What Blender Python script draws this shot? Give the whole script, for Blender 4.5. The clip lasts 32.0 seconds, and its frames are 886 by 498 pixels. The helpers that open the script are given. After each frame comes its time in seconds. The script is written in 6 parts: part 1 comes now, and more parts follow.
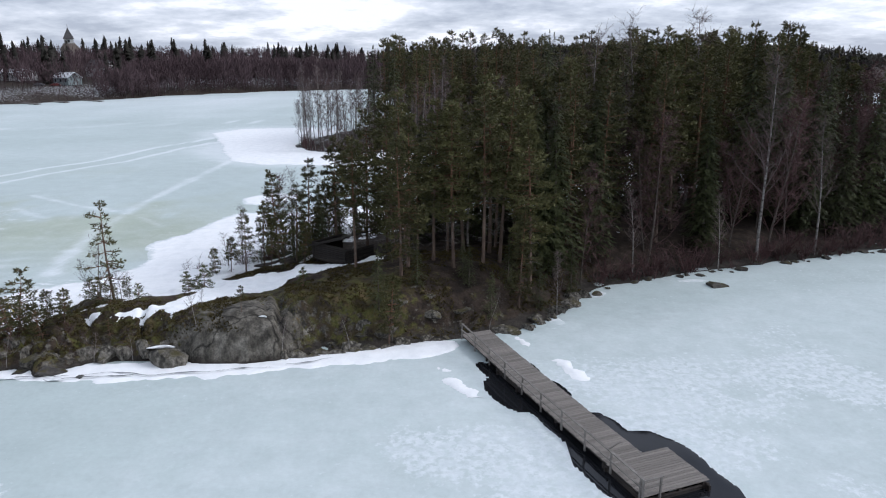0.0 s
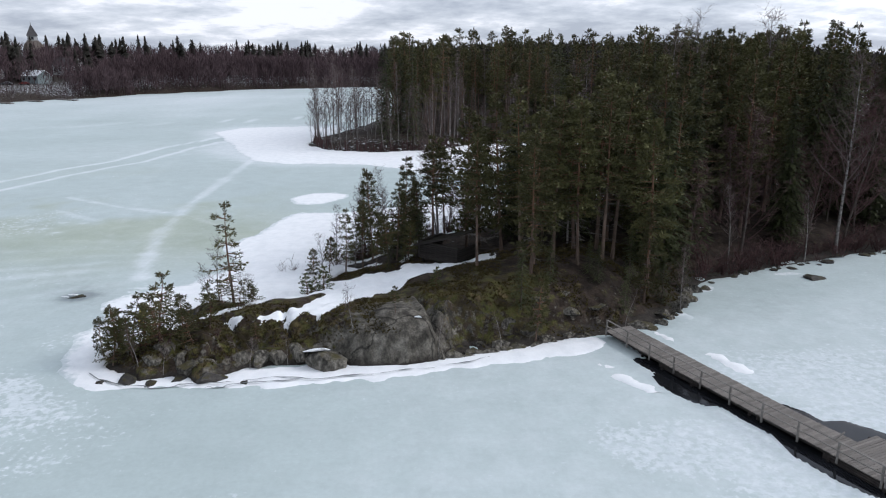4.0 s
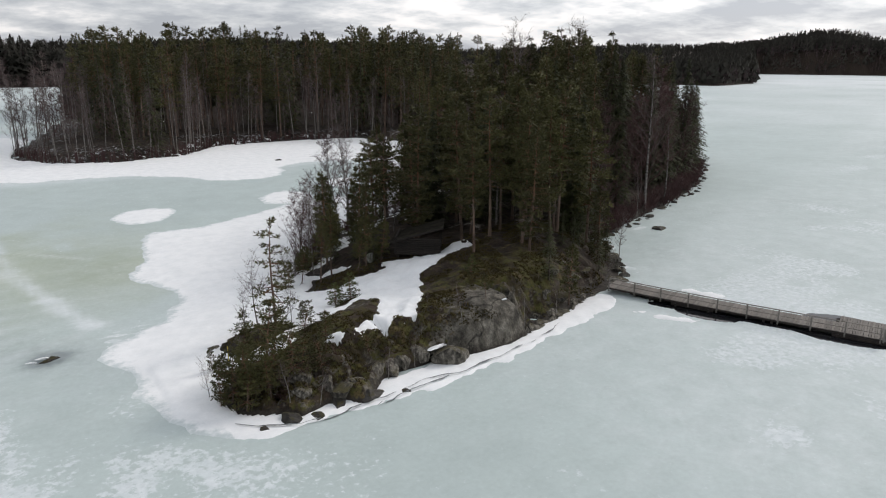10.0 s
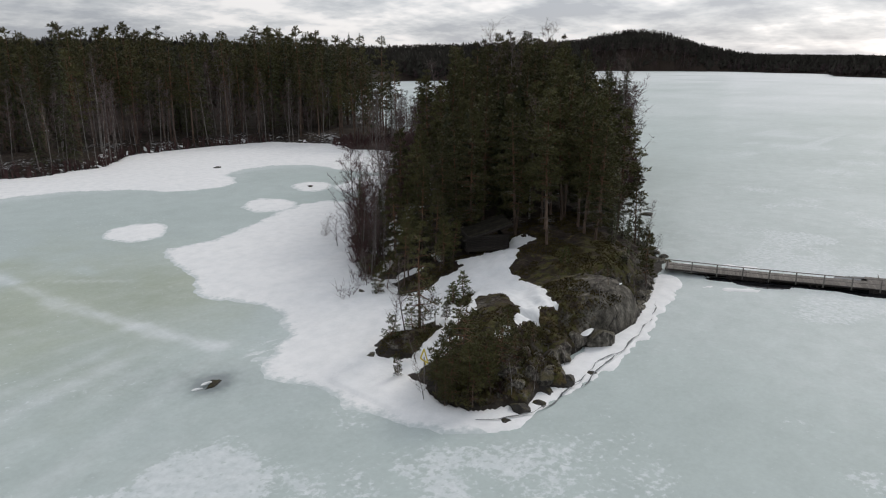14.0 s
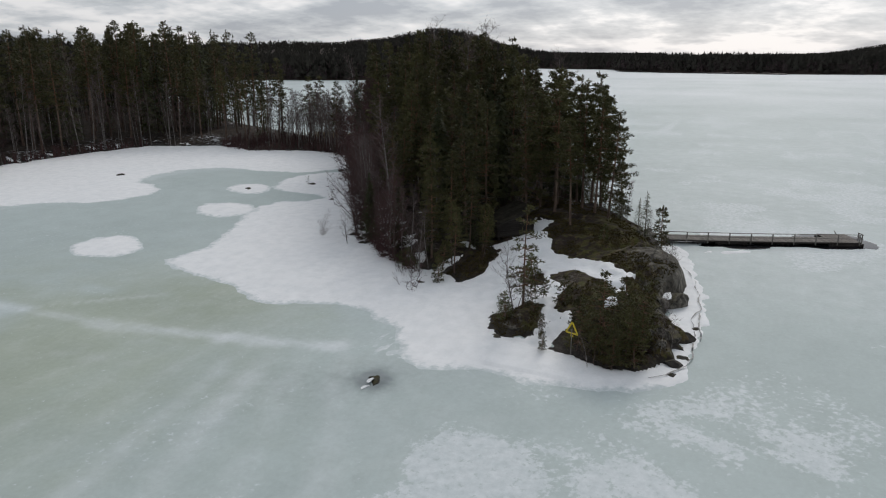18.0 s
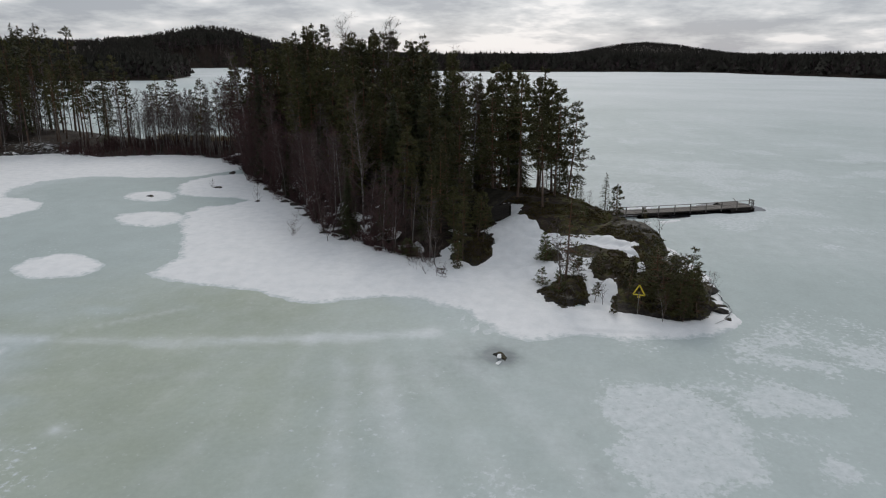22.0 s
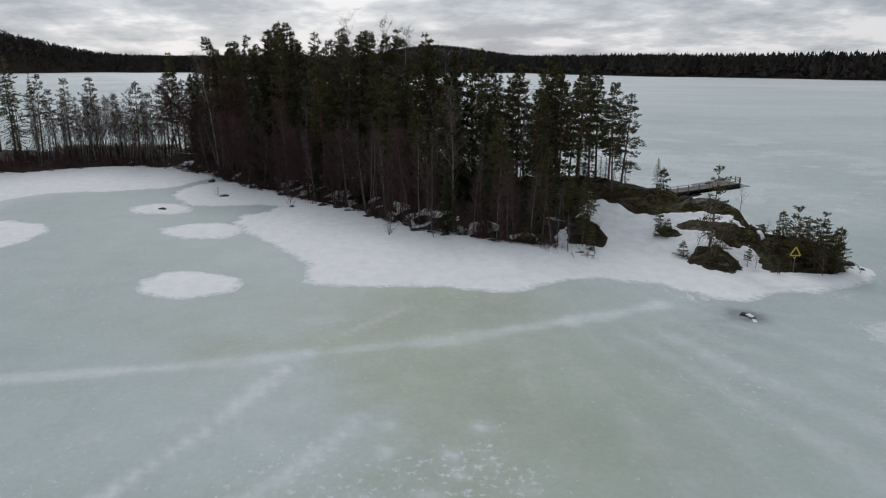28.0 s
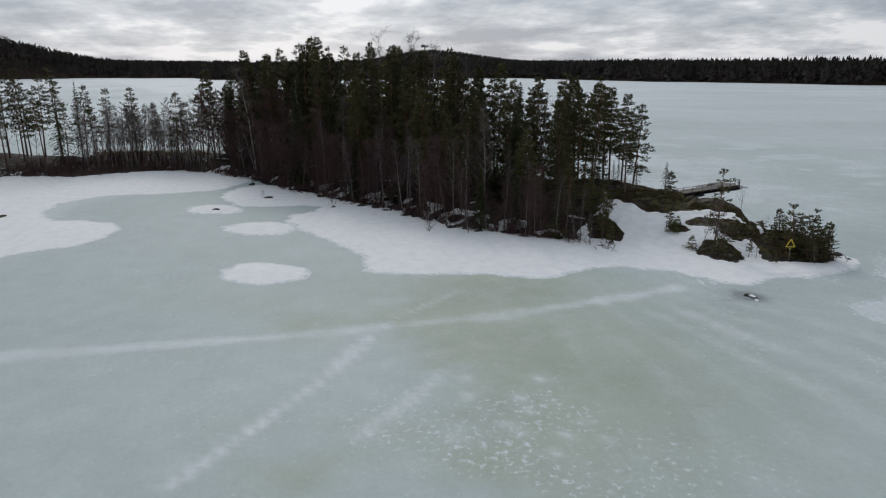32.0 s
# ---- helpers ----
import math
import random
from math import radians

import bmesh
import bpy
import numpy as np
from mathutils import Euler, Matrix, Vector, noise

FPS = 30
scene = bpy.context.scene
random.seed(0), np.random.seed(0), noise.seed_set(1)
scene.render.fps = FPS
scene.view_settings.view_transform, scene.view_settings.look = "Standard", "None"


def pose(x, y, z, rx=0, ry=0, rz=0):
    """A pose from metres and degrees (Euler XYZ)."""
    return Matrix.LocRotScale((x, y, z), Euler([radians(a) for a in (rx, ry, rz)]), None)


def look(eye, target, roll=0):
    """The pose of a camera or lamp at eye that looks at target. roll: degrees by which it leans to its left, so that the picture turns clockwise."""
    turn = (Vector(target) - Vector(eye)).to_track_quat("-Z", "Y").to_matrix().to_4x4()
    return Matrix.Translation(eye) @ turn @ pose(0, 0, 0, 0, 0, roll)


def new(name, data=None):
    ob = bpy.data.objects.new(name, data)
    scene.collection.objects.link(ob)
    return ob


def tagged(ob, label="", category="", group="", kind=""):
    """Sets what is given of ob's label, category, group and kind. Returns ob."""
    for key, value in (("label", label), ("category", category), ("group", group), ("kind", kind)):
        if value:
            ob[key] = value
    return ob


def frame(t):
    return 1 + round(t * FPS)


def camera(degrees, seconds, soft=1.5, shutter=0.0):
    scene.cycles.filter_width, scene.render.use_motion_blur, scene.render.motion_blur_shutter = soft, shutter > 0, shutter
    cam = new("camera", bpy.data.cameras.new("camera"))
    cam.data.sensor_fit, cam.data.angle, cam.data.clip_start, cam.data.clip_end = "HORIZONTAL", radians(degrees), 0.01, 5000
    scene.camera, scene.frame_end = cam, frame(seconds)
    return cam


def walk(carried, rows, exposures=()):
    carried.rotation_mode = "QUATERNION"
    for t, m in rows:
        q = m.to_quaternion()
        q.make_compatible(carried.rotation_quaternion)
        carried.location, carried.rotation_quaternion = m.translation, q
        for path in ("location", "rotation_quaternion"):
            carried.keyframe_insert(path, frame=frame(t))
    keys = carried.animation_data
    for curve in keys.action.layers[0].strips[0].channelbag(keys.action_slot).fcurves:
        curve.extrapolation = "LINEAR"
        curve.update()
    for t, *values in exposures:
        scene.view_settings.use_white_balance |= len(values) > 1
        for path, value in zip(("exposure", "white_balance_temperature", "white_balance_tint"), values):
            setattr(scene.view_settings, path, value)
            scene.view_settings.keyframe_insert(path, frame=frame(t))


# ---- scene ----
cam = camera(64.7, 32.0, soft=1.1)
METRES, EYE, TILT, LEAN, TURN = 131.15, 16.6, -0.344, -0.344, 0.0
ROWS = [
    (0.0, 0.0, 0.0, 0.0, -0.06, -14.71, 0.23),
    (0.5, -0.0048, -0.0002, 0.0001, -0.06, -14.7, 0.21),
    (1.0, -0.012, -0.0002, -0.0001, -0.09, -14.7, 0.17),
    (1.5, -0.0209, -0.0002, -0.0004, -0.19, -14.72, 0.18),
    (2.0, -0.0314, -0.0001, -0.0007, -0.98, -14.77, 0.2),
    (2.5, -0.0435, 0.0005, -0.0008, -1.65, -14.81, 0.21),
    (3.0, -0.0567, 0.0013, -0.0006, -1.97, -14.83, 0.22),
    (3.5, -0.0707, 0.0025, -0.0004, -2.26, -14.84, 0.21),
    (4.0, -0.0852, 0.0036, -0.0, -3.43, -14.87, 0.21),
    (4.5, -0.1006, 0.0049, 0.0004, -4.97, -14.9, 0.19),
    (6.5, -0.1654, 0.0136, 0.0014, -14.11, -15.01, 0.16),
    (7.0, -0.1822, 0.0166, 0.0017, -16.25, -15.04, 0.15),
    (7.5, -0.199, 0.0203, 0.0022, -18.84, -15.1, 0.13),
    (8.0, -0.2159, 0.0245, 0.0026, -22.46, -15.13, 0.09),
    (8.5, -0.2328, 0.0294, 0.003, -25.82, -15.19, 0.06),
    (9.0, -0.2496, 0.0352, 0.0034, -28.86, -15.24, 0.05),
    (9.5, -0.266, 0.0416, 0.0036, -31.85, -15.25, 0.08),
    (10.0, -0.2822, 0.0487, 0.0041, -34.76, -15.29, 0.08),
    (10.5, -0.2979, 0.0566, 0.0045, -37.64, -15.32, 0.14),
    (11.0, -0.3132, 0.0648, 0.0049, -40.42, -15.33, 0.2),
    (11.5, -0.3285, 0.074, 0.0053, -42.98, -15.35, 0.21),
    (12.0, -0.3429, 0.084, 0.0056, -45.17, -15.36, 0.27),
    (12.5, -0.3571, 0.0945, 0.006, -47.36, -15.37, 0.27),
    (13.0, -0.3708, 0.1062, 0.0064, -48.36, -15.37, 0.35),
    (13.5, -0.3843, 0.1179, 0.0071, -48.33, -15.37, 0.38),
    (14.0, -0.3971, 0.13, 0.0078, -48.42, -15.43, 0.38),
    (14.5, -0.4092, 0.1429, 0.0073, -48.98, -15.38, 0.39),
    (16.5, -0.4551, 0.1958, 0.0061, -56.21, -15.54, 0.56),
    (17.0, -0.4661, 0.2095, 0.0062, -58.85, -15.59, 0.56),
    (17.5, -0.4763, 0.2237, 0.0062, -61.53, -15.63, 0.54),
    (18.0, -0.4861, 0.2384, 0.0061, -64.39, -15.66, 0.53),
    (18.5, -0.4957, 0.2533, 0.0065, -67.12, -15.71, 0.49),
    (19.0, -0.5045, 0.2686, 0.0066, -69.88, -15.75, 0.47),
    (19.5, -0.5126, 0.2843, 0.0065, -72.59, -15.77, 0.42),
    (20.0, -0.5202, 0.3003, 0.0065, -75.14, -15.79, 0.4),
    (20.5, -0.5269, 0.3165, 0.0063, -77.91, -15.81, 0.36),
    (21.0, -0.5331, 0.3331, 0.0061, -80.61, -15.85, 0.33),
    (21.5, -0.5381, 0.3503, 0.0056, -82.72, -15.89, 0.31),
    (22.0, -0.5425, 0.3677, 0.0048, -82.99, -15.86, 0.32),
    (22.5, -0.5457, 0.3845, 0.0034, -82.9, -15.76, 0.37),
    (23.0, -0.5485, 0.4017, 0.0027, -82.83, -15.78, 0.4),
    (23.5, -0.551, 0.4189, 0.0024, -82.78, -15.8, 0.48),
    (24.0, -0.5534, 0.4353, 0.0019, -84.14, -15.8, 0.5),
    (24.5, -0.5559, 0.4529, 0.0019, -89.03, -15.86, 0.36),
    (25.0, -0.5575, 0.4703, 0.002, -93.14, -15.89, 0.33),
    (25.5, -0.5587, 0.4881, 0.0023, -96.95, -15.88, 0.25),
    (27.5, -0.5535, 0.5596, 0.0016, -99.88, -15.73, 0.4),
    (28.0, -0.5515, 0.5763, 0.0017, -99.79, -15.73, 0.45),
    (28.5, -0.5497, 0.5876, 0.0017, -99.71, -15.7, 0.45),
    (29.0, -0.5504, 0.5933, 0.0012, -99.7, -15.65, 0.44),
    (29.5, -0.5541, 0.5969, 0.0007, -99.79, -15.62, 0.45),
    (30.0, -0.5607, 0.6006, 0.0009, -99.88, -15.57, 0.47),
    (30.5, -0.5694, 0.6043, 0.0016, -99.96, -15.52, 0.49),
    (31.0, -0.5797, 0.608, 0.0024, -100.04, -15.46, 0.5),
    (31.5, -0.5914, 0.6118, 0.0053, -100.11, -15.45, 0.51),
    (32.0, -0.604, 0.6156, 0.011, -100.17, -15.41, 0.53),
]
EXPOSURES = [(0, 0.02, 5950, 15), (4, -0.04, 6050, 14), (7, -0.03, 6350, 13), (9, -0.11, 6650, 13), (13, -0.37, 6650, 13), (16, -0.55, 6550, 12), (19, -0.66, 6500, 12), (25, -0.74, 6450, 12), (32, -0.75, 6300, 12)]
walk(cam, [(t, pose(0, 0, EYE, TILT, LEAN, TURN) @ pose(METRES * x, METRES * y, METRES * z, 90 + pitch, roll, yaw)) for t, x, y, z, yaw, pitch, roll in ROWS], EXPOSURES)

# ---- world, sun, exposure ----
SUN_AZ, SUN_EL = 2.0, 34.0            # degrees from +x towards +y, and above the horizon


def build_world():
    w = bpy.data.worlds.new("overcast_sky")
    scene.world = w
    w.use_nodes = True
    nt = w.node_tree
    nt.nodes.clear()
    N, L = nt.nodes.new, nt.links.new
    out, bg = N("ShaderNodeOutputWorld"), N("ShaderNodeBackground")
    bg.inputs["Strength"].default_value = 0.1
    sky = N("ShaderNodeTexSky")
    sky.sky_type, sky.sun_disc = "NISHITA", False
    sky.sun_elevation, sky.sun_rotation = radians(SUN_EL), radians(90 - SUN_AZ)
    co, sep = N("ShaderNodeTexCoord"), N("ShaderNodeSeparateXYZ")
    L(co.outputs["Generated"], sep.inputs[0])

    def op(kind, a, b):
        m = N("ShaderNodeMath")
        m.operation = kind
        for s, v in zip(m.inputs, (a, b)):
            if isinstance(v, (int, float)):
                s.default_value = v
            else:
                L(v, s)
        return m.outputs[0]

    comb = N("ShaderNodeCombineXYZ")
    # a flat cloud deck seen from below: rows that close up towards the horizon
    rise = op("ADD", op("MAXIMUM", sep.outputs[2], 0.0), 0.19)
    L(op("DIVIDE", sep.outputs[0], rise), comb.inputs[0])
    L(op("DIVIDE", sep.outputs[1], rise), comb.inputs[1])
    comb.inputs[2].default_value = 3.7
    big, fine = N("ShaderNodeTexNoise"), N("ShaderNodeTexNoise")
    for n, scale, detail, rough in ((big, 0.75, 2, 0.5), (fine, 2.1, 9, 0.6)):
        n.inputs["Scale"].default_value, n.inputs["Detail"].default_value = scale, detail
        n.inputs["Roughness"].default_value = rough
        L(comb.outputs[0], n.inputs["Vector"])
    dens = op("ADD", op("MULTIPLY", big.outputs["Fac"], 0.42), op("MULTIPLY", fine.outputs["Fac"], 0.58))
    ramp = N("ShaderNodeValToRGB")
    e = ramp.color_ramp.elements
    e[0].position, e[0].color = 0.42, (5.3, 5.8, 6.5, 1)
    e[1].position, e[1].color = 0.575, (11.8, 11.9, 12.0, 1)
    m1 = e.new(0.49)
    m1.color = (7.4, 7.9, 8.4, 1)
    m2 = e.new(0.53)
    m2.color = (8.9, 9.3, 9.7, 1)
    L(dens, ramp.inputs[0])
    # the cloud is brighter towards the hidden sun
    dot, glow = N("ShaderNodeVectorMath"), N("ShaderNodeVectorMath")
    dot.operation, glow.operation = "DOT_PRODUCT", "SCALE"
    a, b = radians(SUN_AZ), radians(SUN_EL)
    L(co.outputs["Generated"], dot.inputs[0])
    dot.inputs[1].default_value = (math.cos(b) * math.cos(a), math.cos(b) * math.sin(a), math.sin(b))
    L(ramp.outputs[0], glow.inputs[0])
    L(op("ADD", op("MULTIPLY", op("POWER", op("MAXIMUM", dot.outputs["Value"], 0.0), 2.5), 0.5), 0.93), glow.inputs["Scale"])
    mix = N("ShaderNodeMix")
    mix.data_type = "RGBA"
    mix.inputs[0].default_value = 0.88
    L(sky.outputs[0], mix.inputs[6])
    L(glow.outputs[0], mix.inputs[7])
    L(mix.outputs[2], bg.inputs["Color"])
    L(bg.outputs[0], out.inputs[0])


build_world()
sun = new("sun", bpy.data.lights.new("sun", "SUN"))
sun.data.energy, sun.data.angle, sun.data.color = 1.5, radians(18), (1.0, 0.95, 0.88)
sa, se = radians(SUN_AZ), radians(SUN_EL)
sun.matrix_world = look((0, 0, 60), Vector((0, 0, 60)) - Vector((math.cos(se) * math.cos(sa), math.cos(se) * math.sin(sa), math.sin(se))))


# ---- materials ----
def material(name, stops, rough=0.85, scale=1.0, detail=6, fine=0.0, bump=0.0, bump_scale=8.0, vary=0.0, spec=0.3, coords="Object", stretch=(1, 1, 1), metal=0.0):
    """Noise-driven colour over the given (position, colour) stops, a fine second grain, a bump, and a value shift per object."""
    m = bpy.data.materials.new(name)
    m.use_nodes = True
    nt = m.node_tree
    N, L = nt.nodes.new, nt.links.new
    p = nt.nodes["Principled BSDF"]
    p.inputs["Roughness"].default_value, p.inputs["Metallic"].default_value = rough, metal
    p.inputs["Specular IOR Level"].default_value = spec
    co, mp = N("ShaderNodeTexCoord"), N("ShaderNodeMapping")
    mp.inputs["Scale"].default_value = stretch
    L(co.outputs[coords], mp.inputs["Vector"])
    n1 = N("ShaderNodeTexNoise")
    n1.inputs["Scale"].default_value, n1.inputs["Detail"].default_value = scale, detail
    n1.inputs["Roughness"].default_value = 0.62
    L(mp.outputs[0], n1.inputs["Vector"])
    ramp = N("ShaderNodeValToRGB")
    el = ramp.color_ramp.elements
    el[0].position, el[0].color = stops[0][0], (*stops[0][1], 1)
    el[1].position, el[1].color = stops[-1][0], (*stops[-1][1], 1)
    for pos, col in stops[1:-1]:
        el.new(pos).color = (*col, 1)
    L(n1.outputs["Fac"], ramp.inputs[0])
    col = ramp.outputs[0]
    if fine:
        n2 = N("ShaderNodeTexNoise")
        n2.inputs["Scale"].default_value, n2.inputs["Detail"].default_value = scale * 9, 5
        L(mp.outputs[0], n2.inputs["Vector"])
        mr = N("ShaderNodeMapRange")
        mr.inputs[3].default_value, mr.inputs[4].default_value = 1 - fine, 1 + fine
        L(n2.outputs["Fac"], mr.inputs[0])
        mul = N("ShaderNodeVectorMath")
        mul.operation = "SCALE"
        L(col, mul.inputs[0])
        L(mr.outputs[0], mul.inputs["Scale"])
        col = mul.outputs[0]
    if vary:
        oi, mr = N("ShaderNodeObjectInfo"), N("ShaderNodeMapRange")
        mr.inputs[3].default_value, mr.inputs[4].default_value = 1 - vary, 1 + vary
        L(oi.outputs["Random"], mr.inputs[0])
        mul = N("ShaderNodeVectorMath")
        mul.operation = "SCALE"
        L(col, mul.inputs[0])
        L(mr.outputs[0], mul.inputs["Scale"])
        col = mul.outputs[0]
    L(col, p.inputs["Base Color"])
    if bump:
        n3, bp = N("ShaderNodeTexNoise"), N("ShaderNodeBump")
        n3.inputs["Scale"].default_value, n3.inputs["Detail"].default_value = bump_scale, 6
        bp.inputs["Strength"].default_value, bp.inputs["Distance"].default_value = bump, 0.1
        L(mp.outputs[0], n3.inputs["Vector"])
        L(n3.outputs["Fac"], bp.inputs["Height"])
        L(bp.outputs[0], p.inputs["Normal"])
    return m


def layered(name, base, layers, rough=0.9, bump=0.3, bump_scale=3.0, spec=0.25, lo=0.3, hi=0.7, grain=(6.0, 0.3), fine=0.35):
    """A ground: base stops, then layers (attribute, stops, scale, softness) laid over it where the mesh attribute says so, broken up by noise."""
    m = material(name, base[0], rough=rough, scale=base[1], fine=fine, bump=bump, bump_scale=bump_scale, spec=spec)
    nt = m.node_tree
    N, L = nt.nodes.new, nt.links.new
    p = nt.nodes["Principled BSDF"]
    col = p.inputs["Base Color"].links[0].from_socket
    co = next(n for n in nt.nodes if n.type == "TEX_COORD")
    for attr, stops, scale, wob, *span in layers:
        at = N("ShaderNodeAttribute")
        at.attribute_name = attr
        n1, n2 = N("ShaderNodeTexNoise"), N("ShaderNodeTexNoise")
        n1.inputs["Scale"].default_value, n1.inputs["Detail"].default_value = scale, 6
        n2.inputs["Scale"].default_value, n2.inputs["Detail"].default_value = scale * 1.7, 8
        n2.inputs["Roughness"].default_value = 0.65
        L(co.outputs["Object"], n1.inputs["Vector"])
        L(co.outputs["Object"], n2.inputs["Vector"])
        ramp = N("ShaderNodeValToRGB")
        el = ramp.color_ramp.elements
        el[0].position, el[0].color = stops[0][0], (*stops[0][1], 1)
        el[1].position, el[1].color = stops[-1][0], (*stops[-1][1], 1)
        for pos, c in stops[1:-1]:
            el.new(pos).color = (*c, 1)
        L(n1.outputs["Fac"], ramp.inputs[0])
        mr = N("ShaderNodeMapRange")
        mr.inputs[1].default_value, mr.inputs[2].default_value = 0.3, 0.7
        mr.inputs[3].default_value, mr.inputs[4].default_value = -wob, wob
        L(n2.outputs["Fac"], mr.inputs[0])
        ad, sm = N("ShaderNodeMath"), N("ShaderNodeMapRange")
        L(at.outputs["Fac"], ad.inputs[0])
        L(mr.outputs[0], ad.inputs[1])
        sm.interpolation_type = "SMOOTHSTEP"
        sm.inputs[1].default_value, sm.inputs[2].default_value = span or (lo, hi)
        L(ad.outputs[0], sm.inputs[0])
        mx = N("ShaderNodeMix")
        mx.data_type = "RGBA"
        L(sm.outputs[0], mx.inputs[0])
        L(col, mx.inputs[6])
        top = ramp.outputs[0]
        if attr == "rock":
            # fissures: dark lines along the edges of stretched, bent cells
            mp, vo, wn, wa, cr, sc = N("ShaderNodeMapping"), N("ShaderNodeTexVoronoi"), N("ShaderNodeTexNoise"), N("ShaderNodeVectorMath"), N("ShaderNodeMapRange"), N("ShaderNodeVectorMath")
            wn.inputs["Scale"].default_value, wn.inputs["Detail"].default_value = 0.8, 4
            L(co.outputs["Object"], wn.inputs["Vector"])
            wa.operation = "MULTIPLY_ADD"
            wa.inputs[1].default_value = (2.4, 2.4, 2.4)
            L(wn.outputs["Color"], wa.inputs[0])
            L(co.outputs["Object"], wa.inputs[2])
            mp.inputs["Rotation"].default_value, mp.inputs["Scale"].default_value = (0, 0, 0.5), (0.55, 1.0, 0.45)
            L(wa.outputs[0], mp.inputs["Vector"])
            vo.feature = "DISTANCE_TO_EDGE"
            vo.inputs["Scale"].default_value = 0.34
            L(mp.outputs[0], vo.inputs["Vector"])
            cr.inputs[1].default_value, cr.inputs[2].default_value = 0.0, 0.034
            cr.inputs[3].default_value, cr.inputs[4].default_value = 0.22, 1.0
            L(vo.outputs["Distance"], cr.inputs[0])
            sc.operation = "SCALE"
            L(top, sc.inputs[0])
            L(cr.outputs[0], sc.inputs["Scale"])
            ms, sn, sr, s2 = N("ShaderNodeMapping"), N("ShaderNodeTexNoise"), N("ShaderNodeMapRange"), N("ShaderNodeVectorMath")
            ms.inputs["Scale"].default_value = (2.2, 2.2, 0.35)
            L(co.outputs["Object"], ms.inputs["Vector"])
            sn.inputs["Scale"].default_value, sn.inputs["Detail"].default_value, sn.inputs["Roughness"].default_value = 1.0, 6, 0.6
            L(ms.outputs[0], sn.inputs["Vector"])
            sr.inputs[1].default_value, sr.inputs[2].default_value = 0.36, 0.56
            sr.inputs[3].default_value, sr.inputs[4].default_value = 0.45, 1.08
            L(sn.outputs["Fac"], sr.inputs[0])
            s2.operation = "SCALE"
            L(sc.outputs[0], s2.inputs[0])
            L(sr.outputs[0], s2.inputs["Scale"])
            top = s2.outputs[0]
        L(top, mx.inputs[7])
        col = mx.outputs[2]
    # fine grain over all the layers
    gn, gr, gs = N("ShaderNodeTexNoise"), N("ShaderNodeMapRange"), N("ShaderNodeVectorMath")
    gn.inputs["Scale"].default_value, gn.inputs["Detail"].default_value, gn.inputs["Roughness"].default_value = grain[0], 8, 0.75
    L(co.outputs["Object"], gn.inputs["Vector"])
    gr.inputs[1].default_value, gr.inputs[2].default_value = 0.3, 0.7
    gr.inputs[3].default_value, gr.inputs[4].default_value = 1 - grain[1], 1 + grain[1]
    L(gn.outputs["Fac"], gr.inputs[0])
    gs.operation = "SCALE"
    L(col, gs.inputs[0])
    L(gr.outputs[0], gs.inputs["Scale"])
    L(gs.outputs[0], p.inputs["Base Color"])
    return m


M = {}
M["ice"] = layered("lake_ice_grey_green", (((0.3, (0.43, 0.50, 0.49)), (0.5, (0.465, 0.538, 0.528)), (0.72, (0.50, 0.573, 0.566))), 0.05),
                   [("tint", ((0.35, (0.36, 0.408, 0.33)), (0.65, (0.415, 0.468, 0.385))), 0.15, 0.12),
                    ("frost", ((0.3, (0.65, 0.70, 0.712)), (0.7, (0.73, 0.77, 0.782))), 0.4, 0.13),
                    ("speck", ((0.3, (0.57, 0.63, 0.64)), (0.7, (0.68, 0.725, 0.74))), 1.5, 0.6, 0.42, 0.85),
                    ("wet", ((0.3, (0.20, 0.235, 0.24)), (0.7, (0.30, 0.335, 0.34))), 0.6, 0.15)], rough=0.62, bump=0.1, bump_scale=1.2, spec=0.14, lo=0.0, hi=1.0, grain=(3.0, 0.07), fine=0.1)
M["snow"] = layered("old_spring_snow", (((0.3, (0.79, 0.812, 0.82)), (0.6, (0.875, 0.888, 0.892))), 0.9),
                    [("thin", ((0.3, (0.55, 0.61, 0.612)), (0.7, (0.60, 0.655, 0.66))), 1.1, 0.42, 0.35, 1.05)], rough=0.8, bump=0.25, bump_scale=0.9, grain=(1.2, 0.04), fine=0.05)
M["ground"] = layered("forest_soil", (((0.32, (0.014, 0.010, 0.008)), (0.5, (0.031, 0.022, 0.016)), (0.7, (0.062, 0.044, 0.031))), 1.2),
                      [("moss", ((0.3, (0.022, 0.017, 0.009)), (0.44, (0.046, 0.036, 0.015)), (0.54, (0.066, 0.066, 0.017)), (0.64, (0.088, 0.064, 0.030)), (0.76, (0.125, 0.105, 0.04))), 0.9, 0.6),
                       ("rock", ((0.30, (0.050, 0.045, 0.037)), (0.45, (0.092, 0.084, 0.069)), (0.58, (0.135, 0.124, 0.104)), (0.74, (0.205, 0.19, 0.162))), 1.7, 0.55),
                       ("shore", ((0.3, (0.02, 0.017, 0.014)), (0.7, (0.05, 0.043, 0.036))), 2.0, 0.3),
                       ("snow", ((0.3, (0.70, 0.73, 0.76)), (0.7, (0.80, 0.82, 0.84))), 0.8, 0.3)], bump=1.0, bump_scale=3.0, grain=(9.0, 0.55))
M["water"] = material("open_black_water", ((0.3, (0.008, 0.009, 0.011)), (0.7, (0.016, 0.017, 0.02))), rough=0.06, scale=0.5, spec=0.28)
